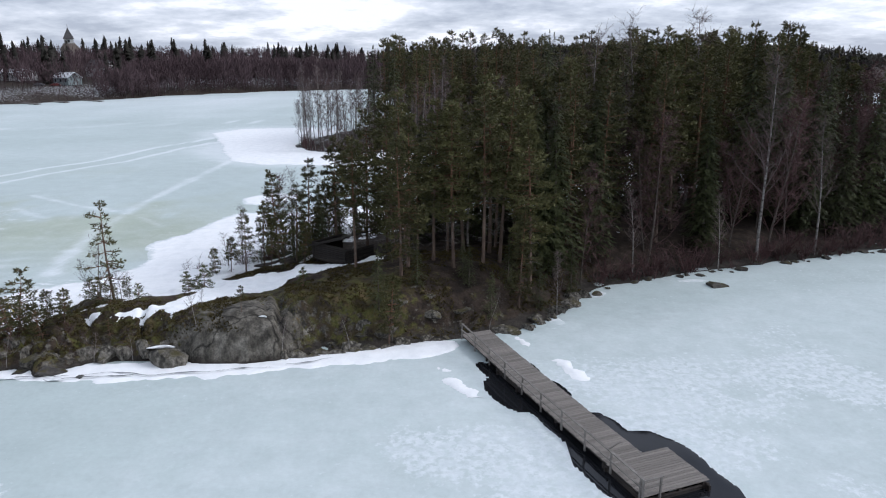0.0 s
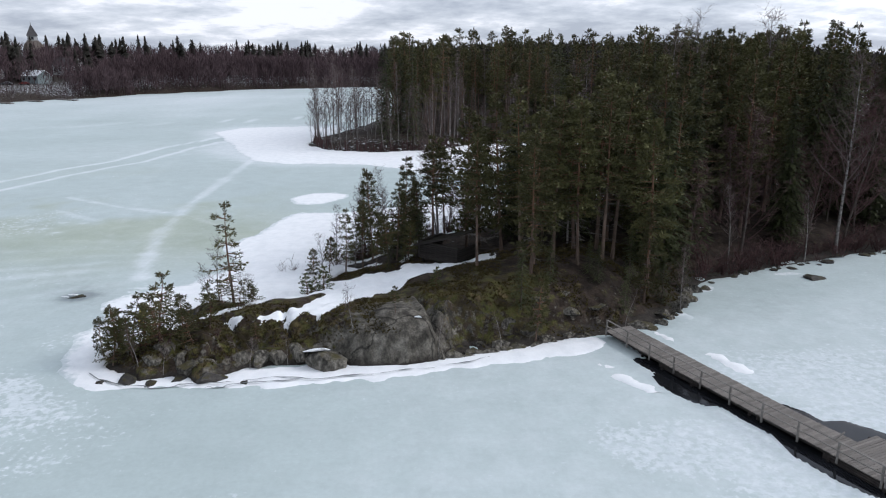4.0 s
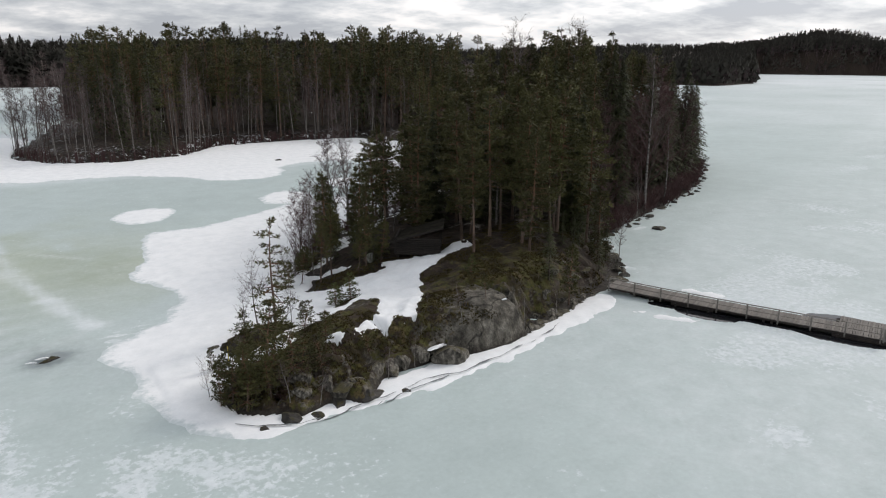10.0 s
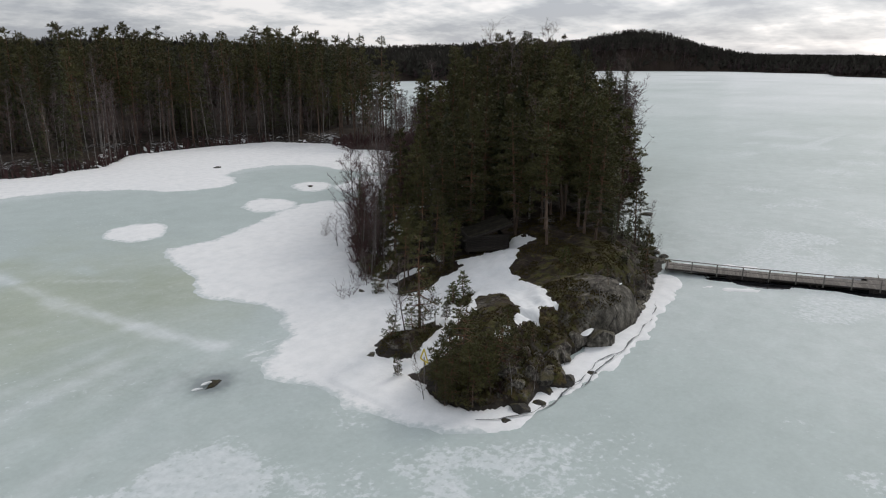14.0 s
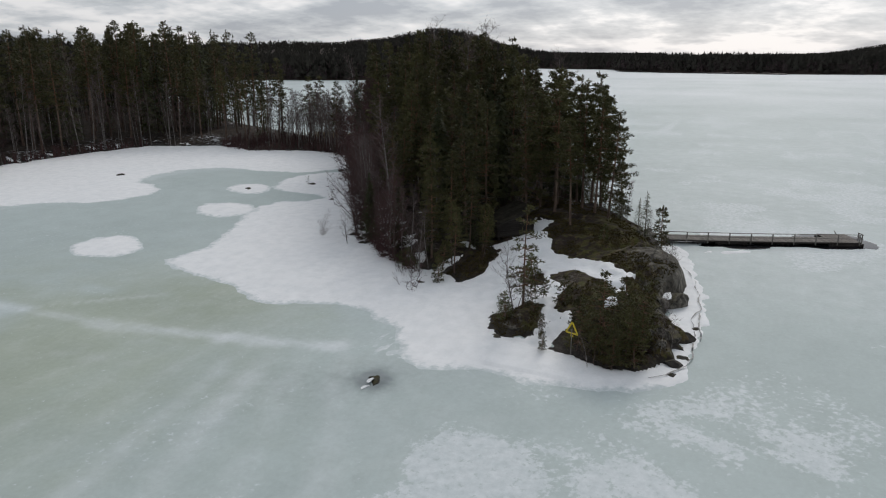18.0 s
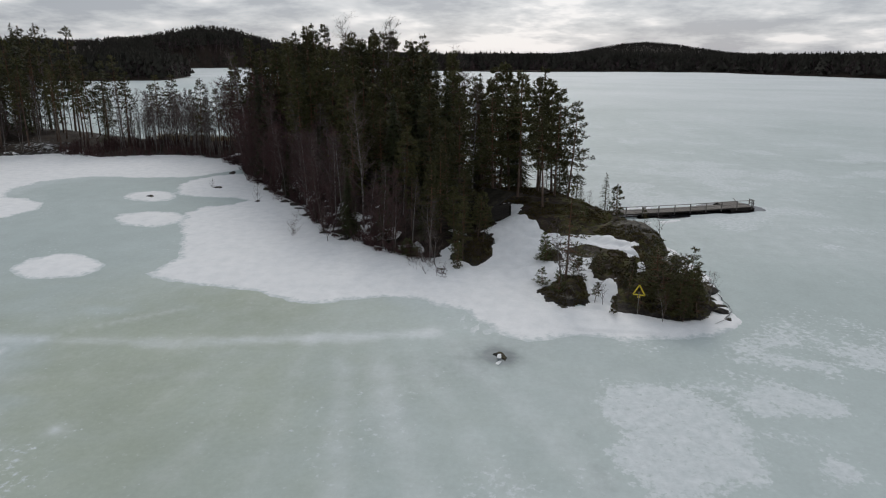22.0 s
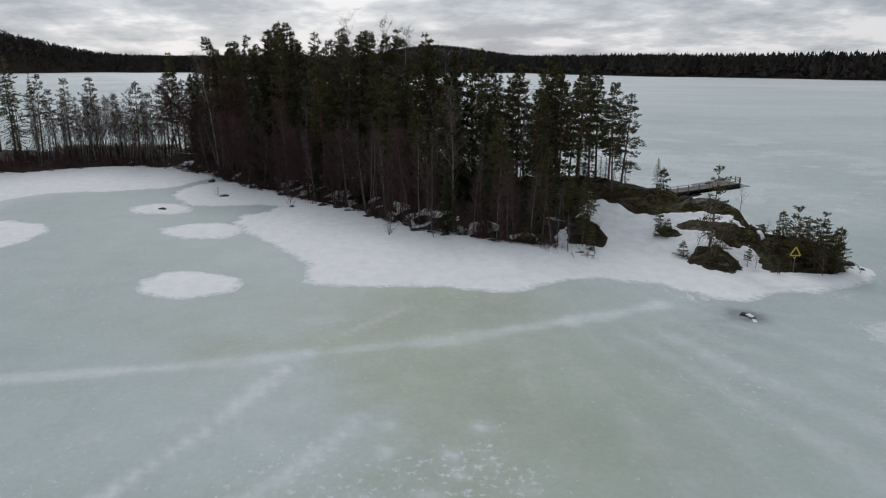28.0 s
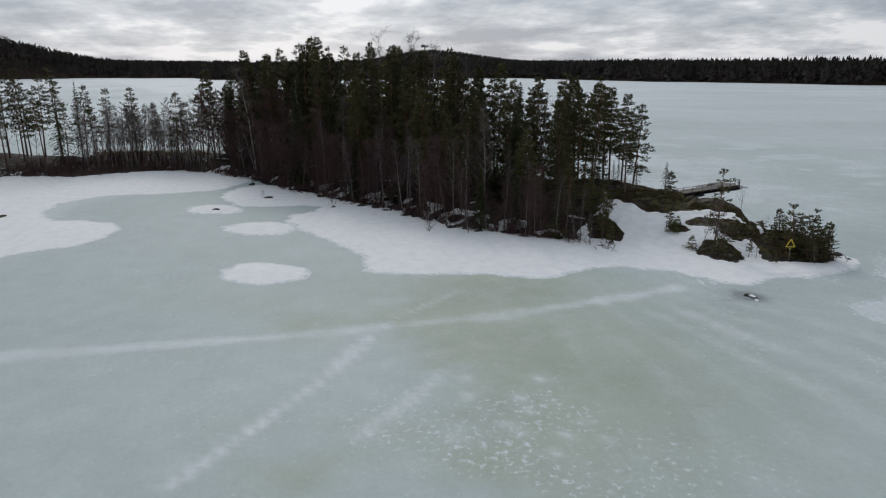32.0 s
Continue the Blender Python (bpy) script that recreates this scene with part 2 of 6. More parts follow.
M["deck"] = material("weathered_grey_plank", ((0.3, (0.125, 0.112, 0.10)), (0.55, (0.205, 0.187, 0.168)), (0.75, (0.29, 0.27, 0.25))), rough=0.85, scale=3, fine=0.3, vary=0.22, stretch=(1, 9, 9), bump=0.3)
M["timber"] = material("grey_rail_timber", ((0.3, (0.12, 0.11, 0.10)), (0.7, (0.23, 0.215, 0.195))), rough=0.85, scale=3, fine=0.3, vary=0.15, bump=0.2)
M["wetlog"] = material("dark_wet_log", ((0.3, (0.014, 0.011, 0.010)), (0.7, (0.045, 0.036, 0.03))), rough=0.6, scale=3, fine=0.3, vary=0.3)
M["pine_bark"] = material("pine_bark", ((0.3, (0.055, 0.038, 0.030)), (0.5, (0.12, 0.082, 0.062)), (0.7, (0.21, 0.15, 0.115))), scale=3, fine=0.3, vary=0.25, bump=0.5, stretch=(1, 1, 0.3))
M["pine_upper"] = material("orange_pine_bark", ((0.3, (0.085, 0.046, 0.028)), (0.7, (0.20, 0.108, 0.064))), scale=3, fine=0.25, vary=0.2)
M["spruce_bark"] = material("spruce_bark", ((0.3, (0.04, 0.032, 0.027)), (0.7, (0.115, 0.092, 0.078))), scale=3, fine=0.3, vary=0.2)
M["birch_bark"] = material("birch_bark", ((0.36, (0.045, 0.038, 0.034)), (0.48, (0.16, 0.146, 0.135)), (0.72, (0.33, 0.31, 0.29))), scale=2.2, fine=0.15, vary=0.2, stretch=(1, 1, 2.2))
M["twig"] = material("bare_reddish_twig", ((0.3, (0.046, 0.024, 0.023)), (0.7, (0.100, 0.054, 0.052))), scale=0.6, vary=0.25)
M["birch_twig"] = material("bare_birch_twig", ((0.3, (0.075, 0.054, 0.050)), (0.7, (0.15, 0.115, 0.108))), scale=0.6, vary=0.25)
M["dead_twig"] = material("dry_lichen_grey_branch", ((0.3, (0.09, 0.08, 0.07)), (0.7, (0.20, 0.185, 0.165))), scale=1.5, vary=0.2)
M["pine_needle"] = material("pine_needles", ((0.3, (0.036, 0.036, 0.014)), (0.5, (0.068, 0.066, 0.025)), (0.72, (0.110, 0.103, 0.041))), rough=0.65, scale=0.9, fine=0.35, vary=0.28, spec=0.2)
M["spruce_needle"] = material("spruce_needles", ((0.3, (0.025, 0.030, 0.013)), (0.5, (0.046, 0.053, 0.021)), (0.72, (0.076, 0.083, 0.032))), rough=0.65, scale=0.9, fine=0.35, vary=0.25, spec=0.2)
M["young_needle"] = material("young_pine_needles", ((0.3, (0.045, 0.056, 0.018)), (0.7, (0.115, 0.125, 0.045))), rough=0.65, scale=1.2, fine=0.3, vary=0.2, spec=0.2)
M["far_conifer"] = material("far_conifer_wood", ((0.3, (0.030, 0.030, 0.025)), (0.7, (0.060, 0.055, 0.046))), scale=0.05, fine=0.4, spec=0.1)
M["far_bare"] = material("far_bare_wood", ((0.3, (0.060, 0.040, 0.043)), (0.7, (0.118, 0.084, 0.089))), scale=0.05, fine=0.3, spec=0.1)
M["rock"] = material("lichen_granite", ((0.36, (0.020, 0.018, 0.015)), (0.46, (0.066, 0.060, 0.050)), (0.55, (0.125, 0.115, 0.096)), (0.68, (0.225, 0.208, 0.178))), scale=3.5, detail=9, fine=0.5, vary=0.2, bump=1.0, bump_scale=4, stretch=(1.4, 1.4, 0.6))
M["dark_rock"] = material("wet_dark_rock", ((0.3, (0.022, 0.02, 0.018)), (0.7, (0.075, 0.069, 0.062))), scale=2.2, fine=0.4, vary=0.25, bump=0.7, bump_scale=5)
M["hut_board"] = material("dark_stained_board", ((0.3, (0.012, 0.010, 0.009)), (0.7, (0.036, 0.030, 0.025))), scale=3, fine=0.35, vary=0.3, stretch=(1, 8, 8))
M["hut_roof"] = material("mossy_roof_board", ((0.3, (0.012, 0.011, 0.009)), (0.6, (0.030, 0.027, 0.020)), (0.75, (0.05, 0.042, 0.03))), rough=0.95, scale=2, fine=0.4, vary=0.3, spec=0.08)


def mossy(m, colour, start, end):
    """Moss on the upward faces of a rock."""
    nt = m.node_tree
    N, L = nt.nodes.new, nt.links.new
    p = nt.nodes["Principled BSDF"]
    geo, sep, n, ad, mr, mx = N("ShaderNodeNewGeometry"), N("ShaderNodeSeparateXYZ"), N("ShaderNodeTexNoise"), N("ShaderNodeMath"), N("ShaderNodeMapRange"), N("ShaderNodeMix")
    n.inputs["Scale"].default_value, n.inputs["Detail"].default_value = 2.5, 6
    L(geo.outputs["Normal"], sep.inputs[0])
    L(sep.outputs[2], ad.inputs[0])
    L(n.outputs["Fac"], ad.inputs[1])
    mr.inputs[1].default_value, mr.inputs[2].default_value = start, end
    L(ad.outputs[0], mr.inputs[0])
    mx.data_type = "RGBA"
    L(mr.outputs[0], mx.inputs[0])
    L(p.inputs["Base Color"].links[0].from_socket, mx.inputs[6])
    mx.inputs[7].default_value = (*colour, 1)
    L(mx.outputs[2], p.inputs["Base Color"])


mossy(M["rock"], (0.055, 0.048, 0.018), 1.25, 1.5)
mossy(M["dark_rock"], (0.045, 0.04, 0.016), 1.3, 1.5)
M["yellow"] = material("yellow_sign_paint", ((0.3, (0.55, 0.42, 0.03)), (0.7, (0.70, 0.55, 0.05))), rough=0.5, scale=5, fine=0.15)
M["reed"] = material("dry_reed_straw", ((0.3, (0.22, 0.16, 0.085)), (0.7, (0.36, 0.28, 0.16))), scale=0.6, fine=0.3)


# ---- plan: shorelines, heights, snow ----
SHORE = [(-28.2, 38.5), (-27.9, 36.9), (-26.6, 36.0), (-25.8, 35.7), (-25.2, 35.0), (-23.6, 35.7), (-22.7, 35.4), (-22.0, 34.7), (-21.0, 35.2), (-20.2, 36.1), (-18.6, 36.9), (-17.2, 36.9), (-15.6, 37.0), (-13.8, 36.5), (-10.9, 36.4), (-7.8, 37.3),
         (-3.8, 38.6), (0.5, 40.1), (4.4, 41.3), (6.7, 43.0), (9.0, 46.3), (12, 50.6), (18, 53.4), (26, 56.5), (36, 60.0), (48.3, 65.7),
         (64.7, 76.6), (76, 86), (66, 93), (57, 99), (57, 108), (61, 122), (75, 152), (100, 194), (140, 290), (190, 430), (60, 460),
         (20, 320), (-8, 240), (-22, 180), (-29, 152), (-30.2, 141), (-24.7, 132), (-16.5, 128.3), (-5, 130.8), (4, 141), (18, 142), (33, 140),
         (39, 128), (36.5, 118), (40, 110.5), (40.8, 103), (36, 96), (29.7, 91), (19.5, 85.3), (10.8, 79.5), (0.5, 71.8), (-8, 67), (-12.3, 62.2),
         (-15.8, 57.5), (-16.5, 53.5), (-19, 49.8), (-22.8, 48.2), (-26, 46.4), (-26.9, 43.2), (-27.4, 40.5)]
LAKE = [(-330, 120), (-240, 215), (-171, 276), (-140, 320), (-132, 346), (-103, 392), (-53, 424), (-20, 441), (60, 440), (200, 405), (337, 372),
        (352, 330), (372, 276), (440, 305), (540, 370), (735, 487), (835, 350), (775, 200), (690, 200), (655, 110), (650, 20), (662, -45), (640, -128),
        (506, -180), (436, -240), (350, -297), (200, -420), (0, -480), (-250, -430), (-420, -250), (-450, -50)]


def inside(poly, x, y):
    """Distance to the outline, positive inside."""
    p = np.array(poly, float)
    q = np.roll(p, -1, axis=0)
    best = np.full(x.shape, 1e18)
    odd = np.zeros(x.shape, bool)
    for (ax, ay), (bx, by) in zip(p, q):
        dx, dy = bx - ax, by - ay
        t = np.clip(((x - ax) * dx + (y - ay) * dy) / (dx * dx + dy * dy), 0, 1)
        best = np.minimum(best, (x - ax - t * dx) ** 2 + (y - ay - t * dy) ** 2)
        if dy:
            odd ^= ((ay > y) != (by > y)) & (x < ax + (y - ay) * dx / dy)
    return np.sqrt(best) * np.where(odd, 1, -1)


def vnoise(x, y, size, seed):
    x, y = x / size, y / size
    i, j = np.floor(x).astype(np.int64), np.floor(y).astype(np.int64)
    u, v = x - i, y - j
    u, v = u * u * (3 - 2 * u), v * v * (3 - 2 * v)

    def h(a, b):
        n = (a * 374761393 + b * 668265263 + seed * 974634777) & 0x7FFFFFFF
        n = ((n ^ (n >> 13)) * 1274126177) & 0x7FFFFFFF
        return ((n ^ (n >> 16)) & 0xFFFF) / 65535.0

    return (h(i, j) * (1 - u) + h(i + 1, j) * u) * (1 - v) + (h(i, j + 1) * (1 - u) + h(i + 1, j + 1) * u) * v


def cell(x, y, wide, deep, seed):
    """A value that stays the same over each block of a broken grid."""
    j = np.floor(y / deep).astype(np.int64)
    i = np.floor(x / wide + 0.37 * j).astype(np.int64)
    n = (i * 374761393 + j * 668265263 + seed * 974634777) & 0x7FFFFFFF
    n = ((n ^ (n >> 13)) * 1274126177) & 0x7FFFFFFF
    return ((n ^ (n >> 16)) & 0xFFFF) / 65535.0


def fbm(x, y, size, seed, octaves=4):
    s, a, tot = 0, 1, 0
    for k in range(octaves):
        s, tot = s + a * vnoise(x, y, size / 2 ** k, seed + k), tot + a
        a *= 0.55
    return s / tot


def smooth(a, b, x):
    t = np.clip((x - a) / (b - a), 0, 1)
    return t * t * (3 - 2 * t)


def bump_at(x, y, cx, cy, rx, ry, turn=0.0):
    c, s = math.cos(radians(turn)), math.sin(radians(turn))
    u, v = ((x - cx) * c + (y - cy) * s) / rx, (-(x - cx) * s + (y - cy) * c) / ry
    return np.exp(-(u * u + v * v))


def shore_distance(x, y):
    """Distance inland from the water's edge (negative on the lake), with a ragged edge."""
    near = inside(SHORE, x, y) + (fbm(x, y, 2.2, 5, 3) - 0.5) * (1.3 - 0.6 * smooth(46, 42, y) * smooth(4, 0, x))
    far = -inside(LAKE, x, y) + (fbm(x, y, 40, 9, 3) - 0.5) * 26
    return np.maximum(near, far)


def height(x, y, d=None):
    x, y = np.asarray(x, float), np.asarray(y, float)
    d = shore_distance(x, y) if d is None else d
    crest = np.interp(x, (-28.5, -26.7, -24.5, -21.8, -18.7, -15.4, -12.6, -8, 0, 6), (0.3, 0.75, 1.25, 1.65, 2.0, 2.25, 2.3, 2.3, 1.6, 0.9))
    back = np.maximum(0, y - 38.8 - 0.12 * (x + 15))
    ridge = 0.9 * smooth(-28.5, -24, x) + 0.25 + np.maximum(0, crest - 0.9 * smooth(-28.5, -24, x) - 0.1) * np.exp(-(back / 3.4) ** 2) + 1.9 * bump_at(x, y, -1, 46, 11, 6.5, 25) \
        + 0.75 * bump_at(x, y, -23.6, 45.4, 2.2, 1.6, 10) + 0.35 * bump_at(x, y, -14.6, 52.7, 3.4, 1.8, -15) + 0.5 * bump_at(x, y, -18.0, 42.6, 3.2, 1.3, 25) + 1.6 * bump_at(x, y, 22, 68, 22, 9, 32) + 1.1 * bump_at(x, y, 50, 80, 18, 7, 32)
    steep = smooth(-29, -25, x) * (1 - smooth(1, 8, x)) * (1 - smooth(40.5, 43.5, y - 0.12 * (x + 10)))
    steep = steep * (1 - 0.6 * smooth(-9.4, -8.0, x))
    wide = 5.5 - 4.2 * steep
    dome = steep * smooth(-15.2, -13.9, x) * (1 - smooth(-9.9, -9.1, x))
    crag = steep * (1 - smooth(-17.5, -14.5, x))
    q = np.clip(d / 2.1, 0, 1)
    face = smooth(0, 1, d / wide) * (1 - dome) + np.sqrt(np.maximum(0, 1 - (1 - q) ** 2.4)) * dome
    face = face * (1 - crag) + crag * (0.42 * smooth(0, 0.5, d) + 0.58 * smooth(0, 3.4, d))
    isl = ridge * (face * 0.85 + 0.15 * smooth(0, 12, d))
    land = 0.4 + 0.04 * np.clip(d, 0, 60) + 0.9 * fbm(x, y, 30, 21, 3)
    main = smooth(112, 132, y + 0.25 * np.abs(x))
    low = smooth(250, 400, x) * (1 - smooth(330, 470, y))
    far = 1.5 + np.clip(d, 0, 260) * (0.035 - 0.026 * low) + (6 - 3 * low) * fbm(x, y, 160, 31, 3) + 31 * bump_at(x, y, 960, 515, 260, 95, 28) + 17 * bump_at(x, y, 760, 620, 240, 170) \
        + 38 * bump_at(x, y, 2080, -270, 380, 175) + 5 * bump_at(x, y, 1400, -60, 500, 300) + 3 * bump_at(x, y, 900, -420, 320, 200)
    out = smooth(150, 330, np.hypot(x - 20, y - 110))
    h = isl * (1 - main) + land * smooth(0, 6, d) * main
    h = h * (1 - out) + far * smooth(0, 10, d) * out
    calm = 1 - 0.72 * dome
    rough = (fbm(x, y, 2.4, 41, 4) - 0.5) * (0.9 + 0.3 * steep) * calm + (fbm(x, y, 0.8, 43, 3) - 0.5) * (0.25 + 0.35 * steep) * calm
    rough -= 0.75 * steep * calm * (1 - np.abs(2 * vnoise(x + 0.4 * y, y * 0.5, 1.5, 45) - 1)) ** 6
    rough -= 0.9 * steep * np.exp(-((x + 9.25 + 0.25 * (y - 38)) / 0.32) ** 2)
    # broken blocks with sharp edges along the foot of the face
    bx, by = x + 0.35 * y + (fbm(x, y, 1.4, 47, 3) - 0.5) * 1.1, y - 0.2 * x + (fbm(x, y, 1.4, 49, 3) - 0.5) * 1.1
    step = (cell(bx, by, 1.15, 0.8, 51) - 0.5) * 0.75 + (cell(bx + 0.4, by, 0.5, 0.42, 53) - 0.5) * 0.3
    rough += step * (steep > 0.05) * (0.4 + 0.6 * steep) * (1 - dome) * (1 - smooth(1.6, 3.6, d))
    h = h + rough * smooth(0.1, 1.6, d) * (1 - out)
    return np.where(d > 0, h, np.maximum(-0.9, d * 0.35))


def ground_z(x, y):
    return float(height(np.array([float(x)]), np.array([float(y)]))[0])


def rounded(poly):
    """The outline with its corners cut, so that drifts melt off in soft curves."""
    out = []
    for (ax, ay), (bx, by) in zip(poly, poly[1:] + poly[:1]):
        out += [(ax * 0.76 + bx * 0.24, ay * 0.76 + by * 0.24), (ax * 0.24 + bx * 0.76, ay * 0.24 + by * 0.76)]
    return out


SNOW_A = [(-29.0, 35.6), (-30.6, 37.6), (-31, 41), (-31.3, 45.5), (-32.3, 48.2), (-30.0, 50.4), (-27.6, 52), (-26.2, 55), (-25.3, 59.0), (-27.5, 63.2), (-26, 67.6),
          (-24.0, 72.4), (-24.2, 76.5), (-21.6, 78), (-16.5, 78), (-10.1, 81), (-5.5, 82.8), (0.3, 86.0), (5.2, 80.4), (7.2, 84), (7.3, 89.2), (11, 92.6), (19.5, 94), (26, 88), (8, 70),
          (-5, 55), (-12, 47), (-20, 40.5), (-24, 36.6), (-20.4, 36.6), (-15, 37.2), (-8, 37.8), (-1.5, 39.9), (0.7, 40.2), (1.4, 38.7), (-0.3, 37.4), (-4.6, 36.4), (-9.6, 35.5), (-14.2, 34.6), (-18.2, 34.3), (-21.4, 34.4), (-23.3, 34.4), (-25.8, 34.2), (-27.8, 34.5)]
SNOW_B = [(-58, 175), (-44, 140), (-40.5, 128.3), (-33.2, 114.6), (-18.4, 114.5), (-10.5, 108), (-8.3, 103), (-0.6, 100.8), (4.2, 106), (4, 110.8), (12.6, 113.4), (18.1, 110),
          (19.1, 101), (19.6, 94), (30, 89), (44, 104), (44, 128), (30, 150), (-20, 152), (-28, 185)]

SNOW_A, SNOW_B = rounded(SNOW_A), rounded(SNOW_B)

HOLLOW = [(-4.3, 50.6), (-7.4, 48.3), (-9.3, 47.2), (-10.9, 46.9), (-11.4, 45.7), (-12.6, 43.6), (-14.1, 41.6), (-14.9, 40.6), (-15.4, 39.9), (-15.9, 39.4), (-16.4, 39.5), (-16.7, 40.0), (-17.2, 39.6), (-17.9, 39.3), (-18.1, 39.5),
          (-17.9, 39.8), (-19.2, 39.7), (-20.1, 39.3), (-19.5, 40.2), (-18.2, 40.6), (-17.6, 41.3), (-16.5, 42.8), (-15.9, 44.9), (-16.6, 45.2), (-17.9, 44.0), (-19.3, 43.1), (-20.5, 43.6), (-21.6, 43.3), (-22.6, 42.2),
          (-25, 42.2), (-27.6, 42.6), (-30, 46), (-24, 51), (-18, 56), (-14, 55.5), (-11, 52.2), (-8, 50.4), (-5.5, 51)]


def snow_field(x, y, d):
    """Positive where snow lies: on the ice along the shores, in round patches, and in the island's hollows."""
    near = 0.35 + 0.65 * smooth(0.5, 6, -d)
    wx = x + ((fbm(x, y, 6, 61, 3) - 0.5) * 2.2 + (fbm(x, y, 1.5, 63, 3) - 0.5) * 0.9) * near
    wy = y + ((fbm(x, y, 6, 65, 3) - 0.5) * 2.2 + (fbm(x, y, 1.5, 67, 3) - 0.5) * 0.9) * near
    f = np.maximum(inside(SNOW_A, wx, wy), inside(SNOW_B, wx, wy))
    for cx, cy, rx, ry, turn in ((-21.2, 85.6, 4.3, 3.3, 70), (-4.4, 87.0, 4.8, 3.4, 60), (6.9, 93.2, 3.9, 3.0, 60), (-30.5, 49.5, 2.5, 0.45, 150), (-30.8, 48.6, 2.2, 0.42, 140), (-29.8, 50.4, 2.8, 0.42, 160), (-29.2, 51.2, 2.6, 0.4, 168), (-31.2, 47.7, 1.9, 0.38, 128), (-31.4, 46.9, 1.6, 0.36, 116), (-28.5, 52.0, 2.4, 0.36, 174),
                                 (1.6, 33.2, 2.4, 0.4, -62), (4.4, 26.6, 2.8, 0.7, -62), (7.1, 44.1, 1.9, 0.42, -65), (4.9, 39.8, 1.0, 0.3, -60), (7.4, 36.0, 1.6, 0.5, -66), (10.6, 29.4, 2.2, 0.7, -70), (11.4, 48.9, 1.4, 0.5, 45), (19.6, 52.4, 1.6, 0.5, 10)):
        c, s = math.cos(radians(turn)), math.sin(radians(turn))
        u, v = (wx * 0.6 + x * 0.4 - cx) * c + (wy * 0.6 + y * 0.4 - cy) * s, -(wx * 0.6 + x * 0.4 - cx) * s + (wy * 0.6 + y * 0.4 - cy) * c
        f = np.maximum(f, (1 - np.sqrt((u / rx) ** 2 + (v / ry) ** 2)) * ry)
    lake = f + (fbm(x, y, 0.9, 69, 3) - 0.5) * (0.45 + 0.6 * (y < 39) * (x > -24))
    # the hollow across the island, less its bare mounds, and small patches
    jx, jy = x + (fbm(x, y, 1.4, 71, 4) - 0.5) * 0.9, y + (fbm(x, y, 1.4, 75, 4) - 0.5) * 0.9

    def blob(cx, cy, rx, ry, turn):
        c, s = math.cos(radians(turn)), math.sin(radians(turn))
        u, v = (jx - cx) * c + (jy - cy) * s, -(jx - cx) * s + (jy - cy) * c
        return (1 - np.sqrt((u / rx) ** 2 + (v / ry) ** 2)) * min(rx, ry)

    isl = inside(HOLLOW, jx, jy)
    for b in ((-23.6, 45.4, 2.3, 1.6, 10), (-14.6, 52.7, 3.7, 1.6, -15), (-17.3, 54.0, 1.5, 0.9, 0), (-17.3, 46.0, 0.9, 0.5, 20)):
        isl = np.minimum(isl, -blob(*b))
    for b in ((-24.2, 42.3, 2.4, 0.55, -8), (-21.1, 39.8, 0.75, 0.4, -10), (-5.4, 49.5, 1.3, 0.7, 20), (-26.9, 41.2, 0.7, 0.3, 60), (-11.0, 54.4, 1.2, 0.5, 50)):
        isl = np.maximum(isl, blob(*b))
    isl = isl + (fbm(x, y, 0.7, 77, 4) - 0.5) * 0.75
    floor = np.where((d > 1.0) & (x > -14), (fbm(x, y, 1.7, 81, 4) - 0.66) * 5 - 0.15 - 0.9 * (1 - smooth(60, 68, y - 0.45 * x)) + smooth(105, 130, y) * (0.35 - smooth(2, 7, d) * 1.2), -1)
    bank = smooth(65.5, 68, y - 0.72 * x) * (1 - smooth(96, 104, y))
    floor = np.where((d > 0.25) & (bank > 0), (fbm(x, y, 1.3, 83, 4) - 0.53) * 5 * bank - 0.6 * (1 - bank), floor)
    f_land = np.maximum(isl, floor)
    return np.where(d > 0.25, f_land, lake)


def axis(*runs):
    """Grid lines from (start, stop, step) runs."""
    out = [np.arange(a, b, s) for a, b, s in runs]
    return np.concatenate(out)


def spread(a, b, n, power=2.2):
    """n lines from a out to b, ever wider apart."""
    return a + (b - a) * np.linspace(0, 1, n) ** power


def sheet(name, gx, gy, zfun, mat, keep=None, attrs=()):
    X, Y = np.meshgrid(gx, gy)
    Z, extra = zfun(X, Y)
    n, m = len(gx), len(gy)
    idx = np.arange(n * m).reshape(m, n)
    quads = np.stack([idx[:-1, :-1], idx[:-1, 1:], idx[1:, 1:], idx[1:, :-1]], -1).reshape(-1, 4)
    if keep is not None:
        k = keep(X, Y, Z).reshape(-1)
        quads = quads[k[quads].any(1)]
        used = np.unique(quads)
        remap = np.full(n * m, -1)
        remap[used] = np.arange(len(used))
        quads = remap[quads]
    else:
        used = np.arange(n * m)
    co = np.stack([X, Y, Z], -1).reshape(-1, 3)[used]
    me = bpy.data.meshes.new(name)
    me.vertices.add(len(co))
    me.vertices.foreach_set("co", co.ravel())
    me.loops.add(quads.size)
    me.loops.foreach_set("vertex_index", quads.ravel().astype(np.int32))
    me.polygons.add(len(quads))
    me.polygons.foreach_set("loop_start", np.arange(0, quads.size, 4, dtype=np.int32))
    me.polygons.foreach_set("use_smooth", np.ones(len(quads), bool))
    for key, val in extra.items():
        at = me.attributes.new(key, "FLOAT", "POINT")
        at.data.foreach_set("value", np.ascontiguousarray(val.reshape(-1)[used], dtype=np.float32))
    me.materials.append(mat)
    me.update()
    me.validate()
    return new(name, me)


